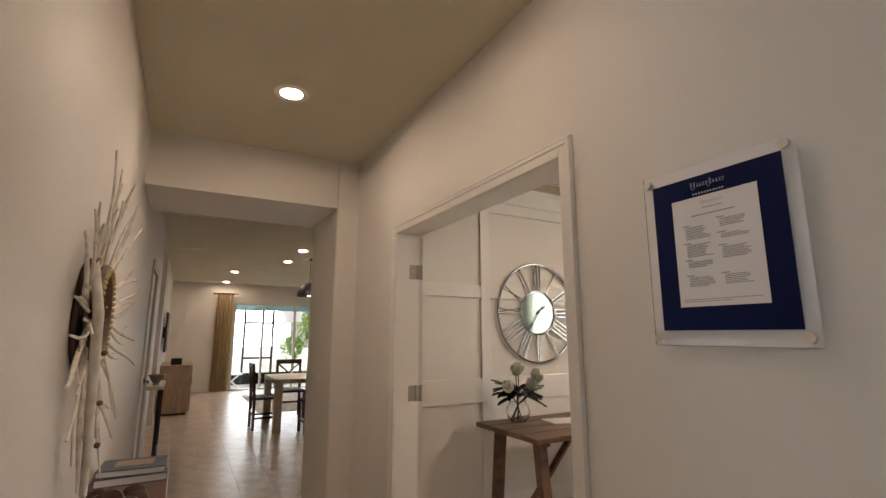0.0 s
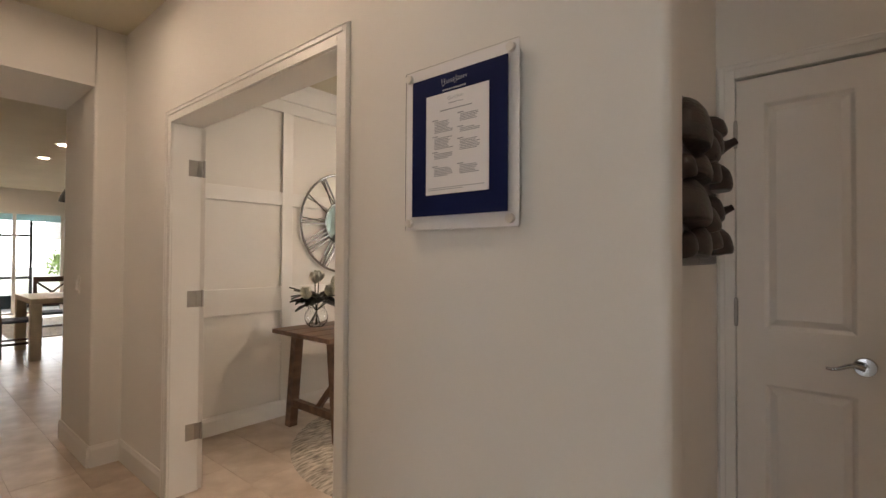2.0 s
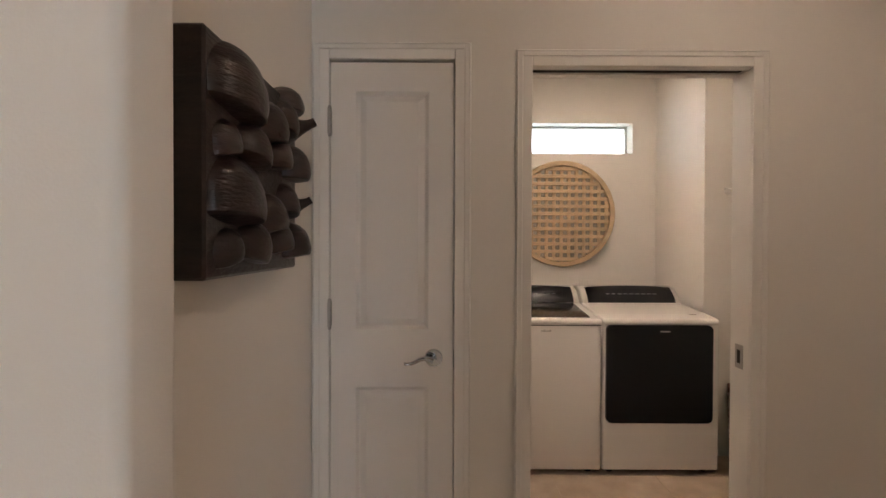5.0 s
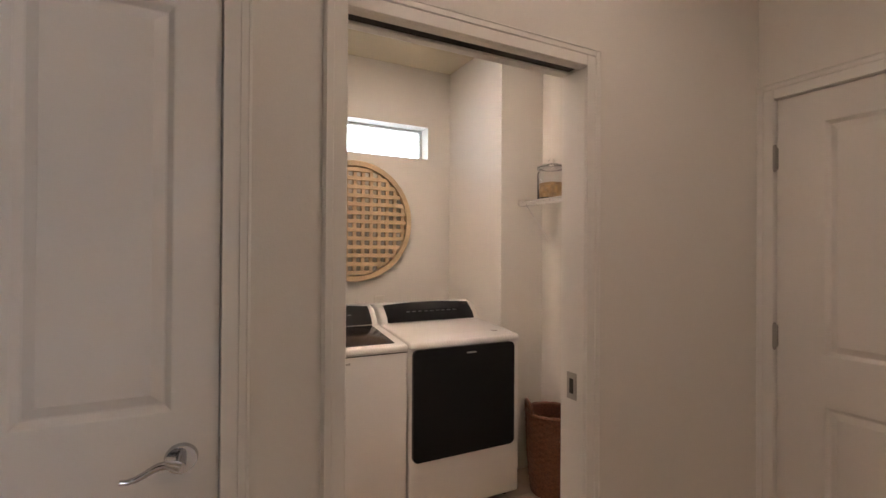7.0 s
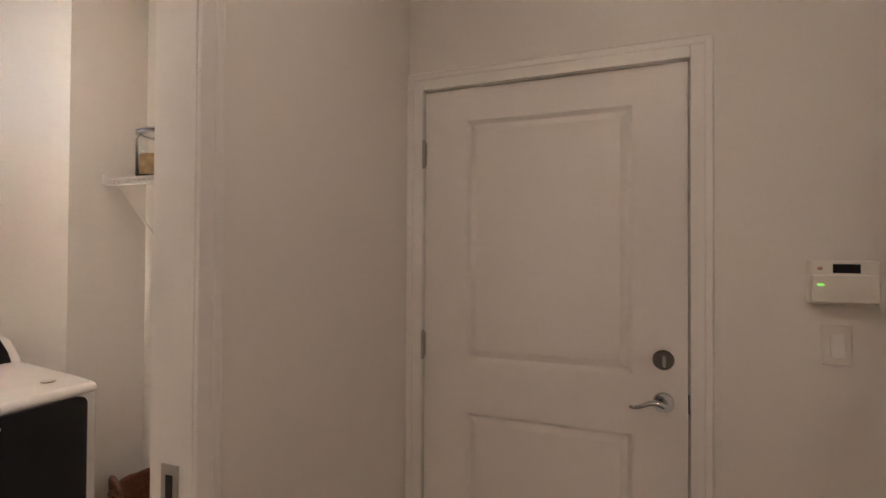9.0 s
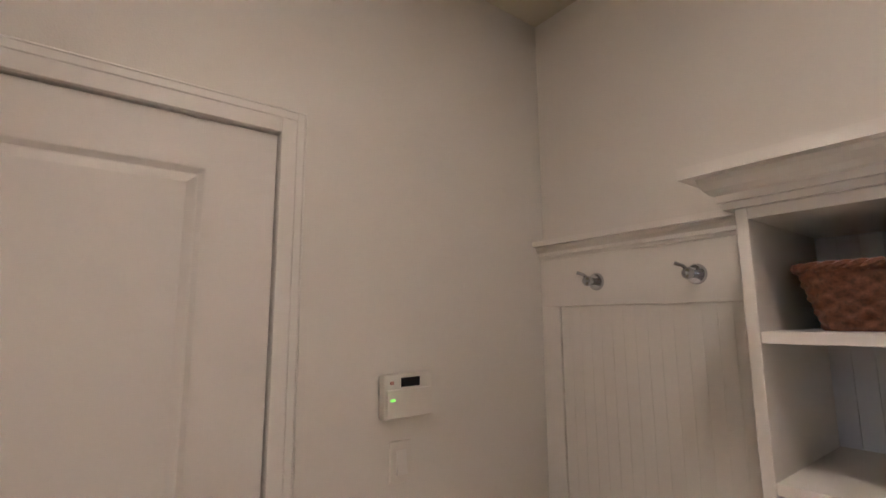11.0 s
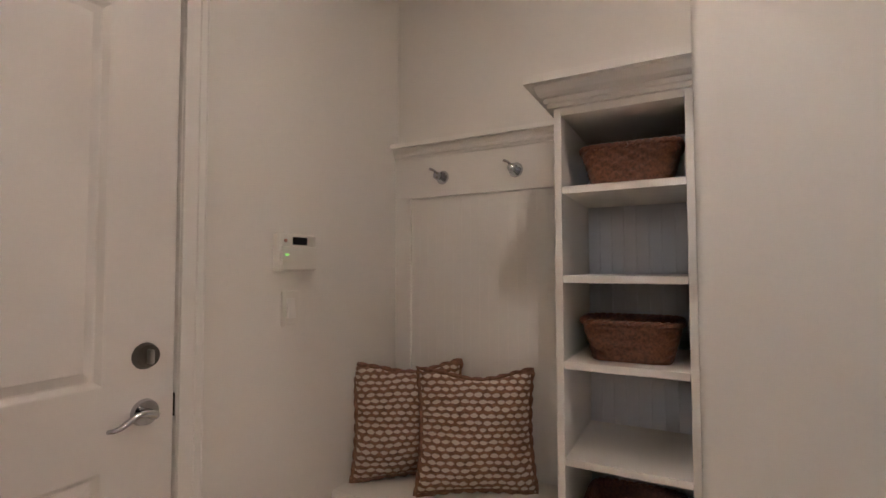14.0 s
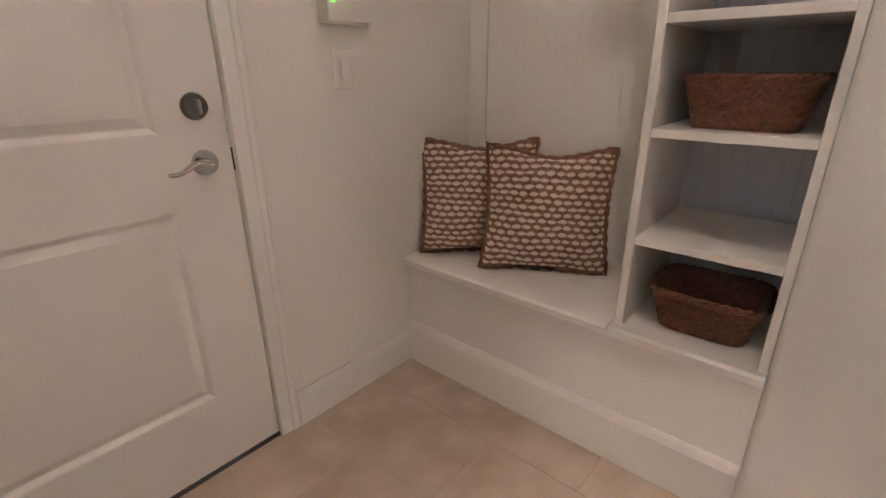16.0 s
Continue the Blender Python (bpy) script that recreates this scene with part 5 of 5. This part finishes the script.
def bouquet():
    root = empty("flower_vase", (1.0, 2.86, 0.760))
    prof = [(0.0, 0.0), (0.055, 0.0), (0.082, 0.03), (0.092, 0.07), (0.085, 0.11), (0.062, 0.14), (0.066, 0.155)]
    part("vase", lathe(prof + [(0.062, 0.153), (0.058, 0.14), (0.081, 0.11), (0.088, 0.07), (0.078, 0.032), (0.052, 0.006), (0.0, 0.006)], 28), M_GLASS, root, "round clear glass vase", True)
    rng = random.Random(21)
    heads = [(-0.15, -0.08, 0.23), (-0.05, -0.05, 0.34), (0.10, -0.12, 0.29), (0.06, 0.06, 0.35), (0.17, -0.03, 0.30), (0.02, -0.15, 0.24)]
    for hx, hy, hz in heads:
        part("stem", tube([(hx * -0.35, hy * -0.35, 0.012), (0, 0, 0.12), (hx * 0.6, hy * 0.6, 0.2), (hx, hy, hz)], [0.005, 0.005, 0.004, 0.004], 6), M_LEAF, root, smooth=True)
        own = bmesh.new()
        for ring, (n, spread, ln) in enumerate(((5, 0.20, 0.078), (6, 0.48, 0.088))):
            for k in range(n):
                a = 2 * math.pi * k / n + ring * 0.5
                petal(own, (hx, hy, hz), (math.cos(a) * spread, math.sin(a) * spread, 1.0 - 0.45 * ring), (-math.cos(a), -math.sin(a), 0.6), ln, 0.046, 0.030)
        part("flower", own, M_PETAL, root, "cream magnolia bloom", True)
    for i in range(36):
        a, e = rng.uniform(0, 6.283), rng.uniform(-0.5, 0.55)
        c = (0.06 * math.cos(a), 0.06 * math.sin(a), 0.18 + rng.uniform(0, 0.07))
        own = bmesh.new()
        petal(own, c, (math.cos(a), math.sin(a), e), (0, 0, 1), rng.uniform(0.11, 0.19), 0.034, -0.02)
        part("leaf", own, M_LEAF, root, smooth=True)
    return tagged(root, "cream magnolias with dark leaves in a round glass vase", "flowers")


bouquet()
book((1.55, 2.62, 0.760), 0.26, 0.21, 0.012, 12, M_BLACK, "open black folder with white pages on the desk")
_pg = part("paper_sheet", box((-0.11, -0.15, 0.0), (0.11, 0.15, 0.004), 0.001), M_PAPER)
_pg.matrix_world = pose(1.33, 2.70, 0.761, 0, 0, 78)
tagged(_pg, "white paper sheets lying on the desk", "paper")


def round_rug():
    root = empty("round_rug", (1.50, 1.90, 0.0005))
    own = bmesh.new()
    n, rings = 96, 26
    prev = None
    for i in range(rings + 1):
        r = 1.12 * i / rings
        z = 0.012 + 0.003 * math.sin(i * 2.2)
        if i == rings:
            z = 0.0
        ring = [own.verts.new((r * math.cos(2 * math.pi * k / n), r * math.sin(2 * math.pi * k / n), z + 0.002 * math.sin(k * 2.4 + i))) for k in range(n)] if i else [own.verts.new((0, 0, z))]
        if i == 1:
            for k in range(n):
                own.faces.new((prev[0], ring[k], ring[(k + 1) % n]))
        elif i > 1:
            for k in range(n):
                own.faces.new((prev[k], ring[k], ring[(k + 1) % n], prev[(k + 1) % n]))
        prev = ring
    part("weave", own, M_RUG, root, smooth=True)
    return tagged(root, "round mottled beige woven rug on the office floor", "rug")


round_rug()


# ---- great room ----
def oak_cabinet():
    root = empty("media_cabinet", (-1.625, 9.75, 0))
    part("body", box((0.0, 0.0, 0.04), (0.50, 1.5, 0.84), 0.004), M_PALEOAK, root)
    part("plinth", box((0.02, 0.03, 0.0), (0.47, 1.47, 0.04)), M_CHAIR, root)
    part("top_panel", box((-0.0, -0.015, 0.84), (0.52, 1.515, 0.87), 0.004), M_PALEOAK, root)
    for i in range(3):
        d = part("door", box((0.5, 0.01 + i * 0.497, 0.06), (0.518, 0.497 + i * 0.497, 0.83), 0.003), M_PALEOAK, root)
        part("handle", cyl((0.53, 0.45 + i * 0.497, 0.5), (0.53, 0.45 + i * 0.497, 0.6), 0.006, seg=8), M_FRAMEBLK, d)
    return tagged(root, "pale oak media cabinet against the wall", "cabinet")


oak_cabinet()
_s = empty("small_speaker", (-1.38, 10.0, 0.87))
part("case", box((-0.09, -0.05, 0), (0.09, 0.05, 0.12), 0.012, None, 3), M_FRAMEBLK, _s, smooth=True)
part("grille", box((-0.08, -0.053, 0.01), (0.08, -0.05, 0.11)), M_BLACK, _s)
tagged(_s, "small dark speaker box standing on the cabinet", "speaker")
_t = empty("television", (-1.575, 10.1, 1.46))
part("case", box((-0.03, -0.60, -0.35), (0.0, 0.60, 0.35), 0.004), M_FRAMEBLK, _t)
part("screen", box((0.0, -0.59, -0.335), (0.003, 0.59, 0.34)), M_GLOSSBLK, _t, "black glass screen")
part("wall_bracket", box((-0.07, -0.15, -0.1), (-0.03, 0.15, 0.1)), M_FRAMEBLK, _t)
tagged(_t, "black flat television hung on the wall, switched off", "television")


def hall_shelf():
    root = empty("side_table", (XL, 6.30, 0))
    part("tabletop", box((0.0, -0.40, 0.83), (0.17, 0.40, 0.865), 0.004), M_CREAM, root)
    for y in (-0.36, 0.36):
        part("leg", box((0.12, y - 0.02, 0), (0.155, y + 0.02, 0.83), 0.003), M_FRAMEBLK, root)
    part("rail", box((0.12, -0.34, 0.10), (0.15, 0.34, 0.13), 0.003), M_FRAMEBLK, root)
    return tagged(root, "narrow side table with a cream top and dark metal legs", "side table")


hall_shelf()
_bowl = part("bowl", lathe([(0.0, 0.0), (0.035, 0.0), (0.03, 0.02), (0.05, 0.05), (0.085, 0.115), (0.080, 0.116), (0.044, 0.055), (0.0, 0.035)], 24), M_STEEL, smooth=True)
_bowl.matrix_world = pose(XL + 0.088, 6.10, 0.865)
tagged(_bowl, "footed silver bowl on the side table", "bowl")


def curtain():
    root = empty("curtain", (-0.415, 13.28, 0))
    own = bmesh.new()
    n = 120
    a, b = [], []
    for i in range(n + 1):
        u = i / n
        x = -0.20 + 0.40 * u
        y = 0.040 * math.sin(u * 2 * math.pi * 5.5)
        a.append(own.verts.new((x + 0.01 * math.sin(u * 20), y * 1.1, 0.015)))
        b.append(own.verts.new((x * 0.96, y * 0.8, 2.50)))
    for i in range(n):
        own.faces.new((a[i], a[i + 1], b[i + 1], b[i]))
    bmesh.ops.solidify(own, geom=own.faces[:], thickness=0.003)
    part("cloth", own, M_CURTAIN, root, "gold cloth in deep folds", True)
    part("rod", cyl((-0.26, 0, 2.47), (0.30, 0, 2.47), 0.013, seg=12), M_FRAMEBLK, root)
    part("finial", ball((-0.27, 0, 2.47), 0.028), M_FRAMEBLK, root, smooth=True)
    part("bracket", box((-0.235, 0.0, 2.46), (-0.22, 0.12, 2.48)), M_FRAMEBLK, root)
    for i in range(6):
        part("grommet", cyl((-0.17 + i * 0.068, -0.004, 2.47), (-0.155 + i * 0.068, 0.004, 2.47), 0.026, seg=14), M_FRAMEBLK, root)
    return tagged(root, "gold grommet curtain gathered at the slider's edge", "curtain")


curtain()


def slider():
    root = empty("window_3", (-0.18, 13.44, 0))
    for x in (0.0, 0.73, 1.56, 2.39, 3.22, 4.52):
        part("window_frame", box((x, 0.0, 0.02), (x + 0.06, 0.06, 2.20), 0.004), M_TRIM, root)
    part("window_frame", box((0.0, 0.0, 2.20), (4.58, 0.06, 2.26), 0.004), M_TRIM, root)
    part("window_sill", box((0.0, -0.02, 0.0), (4.58, 0.08, 0.03), 0.004), M_TRIM, root)
    for x, w in ((0.06, 0.67), (0.79, 0.77), (1.62, 0.77), (2.45, 0.77), (3.28, 1.24)):
        g = part("pane", box((x, 0.025, 0.03), (x + w, 0.031, 2.20)), M_GLASS, root)
        g.visible_shadow = False
    return structure(root, "wide white framed sliding glass door to the patio", "window")


slider()


def dining_table():
    root = empty("dining_table", (-0.06, 7.26, 0))
    part("tabletop", box((0.0, 0.0, 0.70), (1.6, 1.1, 0.765), 0.006), M_CREAM, root)
    for x in (0.0, 1.49):
        for y in (0.0, 0.99):
            part("leg", box((x, y, 0.0), (x + 0.11, y + 0.11, 0.70), 0.004), M_CREAM, root)
    return tagged(root, "chunky cream wooden dining table with square legs", "table")


dining_table()
M_SEAT = mat("dark_seat_pad", (0.05, 0.055, 0.08), 0.7, var=0.1)


def chair():
    root = empty("dining_chair", (0, 0, 0))
    part("seat", box((-0.22, -0.22, 0.44), (0.22, 0.22, 0.475), 0.012, None, 2), M_SEAT, root, "dark padded seat")
    for x in (-0.20, 0.20):
        part("front_leg", box((x - 0.02, -0.21, 0), (x + 0.02, -0.17, 0.44), 0.003), M_CHAIR, root)
        part("back_leg", prism([(0.17, 0.0), (0.21, 0.0), (0.21, 0.45), (0.25, 0.98), (0.215, 0.98), (0.17, 0.45)], 0, x - 0.02, x + 0.02), M_CHAIR, root)
        part("stretcher", box((x - 0.012, -0.17, 0.16), (x + 0.012, 0.17, 0.19)), M_CHAIR, root)
    part("stretcher", box((-0.18, 0.18, 0.22), (0.18, 0.20, 0.25)), M_CHAIR, root)
    part("top_rail", box((-0.22, 0.215, 0.90), (0.22, 0.25, 0.98), 0.008), M_CHAIR, root)
    part("lower_rail", box((-0.18, 0.195, 0.55), (0.18, 0.22, 0.59), 0.004), M_CHAIR, root)
    for s in (-1, 1):
        part("cross_slat", tube([(-0.18 * s, 0.208, 0.59), (0.18 * s, 0.232, 0.90)], [0.016, 0.016], 6), M_CHAIR, root)
    return tagged(root, "dark wooden dining chair with a crossed back at the table", "chair", "chairs round the dining table")


_c = chair()
_c.matrix_world = pose(-0.10, 7.85, 0, 0, 0, 90)
for x, y, rz in ((0.42, 8.60, 0), (1.04, 8.60, 0), (0.52, 7.12, 180), (1.10, 7.12, 180)):
    copy_thing(_c, pose(x, y, 0, 0, 0, rz))
_f = part("area_rug", box((0.02, 9.3, 0.0), (3.0, 12.2, 0.010), 0.003), M_RUG)
tagged(_f, "pale woven area rug near the slider", "rug")


def pendant():
    root = empty("pendant_lamp", (0.575, 8.2, 0))
    part("shade", lathe([(0.03, 2.32), (0.06, 2.315), (0.14, 2.26), (0.20, 2.16), (0.215, 2.08), (0.205, 2.08), (0.19, 2.16), (0.13, 2.25), (0.03, 2.305)], 32, ring=True), M_FRAMEBLK, root, "black metal dome shade", True)
    part("cord", cyl((0, 0, 2.31), (0, 0, H), 0.005, seg=8), M_FRAMEBLK, root)
    part("canopy", cyl((0, 0, H - 0.025), (0, 0, H), 0.06, seg=20), M_FRAMEBLK, root, smooth=True)
    part("bulb", ball((0, 0, 2.12), 0.04), M_LAMP, root, "lit bulb", True)
    return tagged(root, "black dome pendant lamp over the dining table", "lamp")


pendant()

# ---- outside ----
M_CONC = mat("pale_patio_concrete", (0.50, 0.49, 0.47), 0.8, var=0.08, scale=3)
M_GRASS = mat("lawn", (0.46, 0.48, 0.38), 0.95, var=0.3, scale=0.6)
M_STUCCO = mat("pale_stucco", (0.62, 0.60, 0.56), 0.85, var=0.05, scale=2)
M_AQUA = mat("aqua_patio_paint", (0.40, 0.62, 0.65), 0.7, var=0.03)
M_KICK = mat("dark_teal_panel", (0.012, 0.020, 0.028), 0.7, var=0.1, spec=0.1)
M_ROOF = mat("grey_roof", (0.25, 0.23, 0.22), 0.9, var=0.1, scale=2)
M_FOLI = mat("bright_foliage", (0.26, 0.40, 0.10), 0.7, var=0.4, scale=3)
structure(part("ground", box((-600, -600, -0.40), (600, 600, -0.125)), M_GRASS), "mown lawn", "ground")
structure(part("patio", box((-3.0, 13.52, -0.12), (6.5, 15.3, -0.02)), M_CONC), "pale concrete patio", "patio")
structure(part("roof", box((-3.7, -4.1, H + 0.125), (6.6, 15.3, H + 0.3)), M_STUCCO), "flat white roof over the house and patio", "roof")


structure(part("ceiling_patio", box((-3.0, 13.53, H - 0.02), (6.5, 15.3, H + 0.1)), M_AQUA), "pale aqua painted patio ceiling", "ceiling")


def screen():
    root = empty("patio_screen", (-3.0, 15.1, 0))
    for x in (0.0, 1.60, 3.27, 4.08, 5.6, 7.25, 8.9, 9.5):
        part("post", box((x, 0, -0.02), (x + 0.06, 0.06, 2.14), 0.003), M_FRAMEBLK, root)
    part("door_rail", box((3.27, 0.002, 1.74), (4.08, 0.058, 1.80), 0.003), M_FRAMEBLK, root)
    part("beam", box((0, -0.06, 2.14), (9.5, 0.10, 2.70), 0.005), M_AQUA, root, "pale aqua painted beam")
    part("kick_plate", box((0, 0.010, -0.02), (9.5, 0.045, 0.30), 0.003), M_KICK, root)
    part("mid_rail", box((3.27, 0.004, 0.70), (4.08, 0.056, 0.76)), M_FRAMEBLK, root)
    return tagged(root, "dark bronze screen enclosure frame round the patio", "screen")


screen()


def patio_table():
    root = empty("patio_stool", (-0.05, 14.1, -0.02))
    part("top", box((-0.25, -0.2, 0.36), (0.25, 0.2, 0.40), 0.004), M_TRIM, root)
    for s in (-1, 1):
        part("leg", tube([(-0.2 * s, 0, 0.0), (0.2 * s, 0, 0.37)], [0.022, 0.022], 6), M_TRIM, root)
    return tagged(root, "low white stool with crossed legs on the patio", "stool")


patio_table()


def house(x, y):
    root = empty("house", (x, y, -0.125))
    part("wall", box((-8, 0, 0), (8, 8, 3.0)), M_STUCCO, root)
    part("roof", prism([(-0.6, 3.0), (8.6, 3.0), (4.0, 5.4)], 0, -8.6, 8.6), M_ROOF, root)
    for k in (-5.5, -2, 2.5, 5.5):
        w = part("window", box((k - 0.7, -0.05, 1.0), (k + 0.7, 0.0, 2.3)), M_GLOSSBLK, root)
        part("frame", box((k - 0.8, -0.08, 0.9), (k + 0.8, -0.05, 1.0)), M_TRIM, w)
    return tagged(root, "far pale stucco house with a grey gable roof", "house", "far houses")


house(-9, 56)
house(18, 58)


def tree(x, y, s, seed):
    rng = random.Random(seed)
    root = empty("tree", (x, y, -0.13))
    part("trunk", tube([(0, 0, 0), (0.05, 0, 1.0 * s), (0.0, 0.1, 2.0 * s)], [0.12 * s, 0.09 * s, 0.04 * s], 8), M_CHAIR, root, smooth=True)
    for k in range(6):
        a = k * 1.05
        part("limb", tube([(0.03, 0, (0.8 + 0.15 * k) * s), (0.5 * s * math.cos(a), 0.5 * s * math.sin(a), (1.3 + 0.15 * k) * s)], [0.05 * s, 0.015 * s], 6), M_CHAIR, root)
    own = bmesh.new()
    for i in range(700):
        a, e, r = rng.uniform(0, 6.283), rng.uniform(-1, 1), rng.uniform(0.3, 1.0) ** 0.5
        rr = (0.85 + 0.25 * math.sin(3 * a + 2 * e)) * r * s
        c = Vector((rr * math.cos(a) * math.sqrt(1 - e * e), rr * math.sin(a) * math.sqrt(1 - e * e), 1.7 * s + 1.05 * rr * e))
        t = Euler((rng.uniform(0, 6), rng.uniform(0, 6), rng.uniform(0, 6))).to_matrix()
        q = 0.12 * s
        own.faces.new([own.verts.new(c + t @ Vector(v)) for v in ((-q, 0, 0), (0, -q * 0.5, 0), (q, 0, 0), (0, q * 0.5, 0))])
    part("crown", own, M_FOLI, root, "bright green leaves")
    return tagged(root, "small bright green tree on the lawn", "tree")


tree(3.25, 22.5, 0.62, 2)
tree(9.5, 44.0, 1.6, 3)
structure(part("backdrop_haze", box((-90, 66, -2), (110, 67, 45)), glow("far_haze", (0.88, 0.94, 1.0), 16.0)), "bright hazy sky line far away", "backdrop")

# ---- floor tiles ----
TW, TL, G = 0.305, 0.610, 0.0022


def tile_mesh():
    own = box((G / 2, G / 2, -0.004), (TW - G / 2, TL - G / 2, 0.0))
    bmesh.ops.bevel(own, geom=[e for e in own.edges if e.verts[0].co.z > -0.001 and e.verts[1].co.z > -0.001], offset=0.0012, segments=1, affect="EDGES")
    me = bpy.data.meshes.new("tile")
    own.to_mesh(me)
    own.free()
    me.materials.append(M_TILE)
    return me


TILE = tile_mesh()
_near, _rest = [], []
X0, Y0 = 0.167 - 13 * TW, -4.105
for i in range(int(9.4 / TW)):
    for j in range(-1, int(17.8 / TL) + 1):
        x, y = X0 + i * TW, Y0 + j * TL + (TL / 2 if i % 2 else 0)
        if x < -3.59 or x > 5.7 or y < -3.99 or y + TL > 13.5:
            continue
        hall = -1.9 < x < -0.2 and -0.9 < y < 8.2
        mud = -1.1 < x < 1.0 and -3.0 < y < 0.0
        laundry = 0.9 < x < 2.0 and -2.6 < y < -0.5
        study = -0.1 < x < 1.6 and 0.9 < y < 3.2
        (_near if hall or mud or laundry or study else _rest).append((x, y))
for x, y in _near[:300]:
    t = new("tile", TILE)
    t.parent = floor
    t.location = (x, y, 0)
own = bmesh.new()
verts, faces = [], []
for x, y in _near[300:] + _rest:
    k = len(verts)
    verts += [(x + G / 2, y + G / 2, 0), (x + TW - G / 2, y + G / 2, 0), (x + TW - G / 2, y + TL - G / 2, 0), (x + G / 2, y + TL - G / 2, 0)]
    verts += [(a, b, -0.004) for a, b, c in verts[k:k + 4]]
    faces += [(k, k + 1, k + 2, k + 3)] + [(k + p, k + 4 + p, k + 4 + (p + 1) % 4, k + (p + 1) % 4) for p in range(4)]
me = bpy.data.meshes.new("far_tiles")
me.from_pydata(verts, [], faces)
me.materials.append(M_TILE)
far = new("far_tiles", me)
far.parent = floor
tagged(far, kind="stuff")
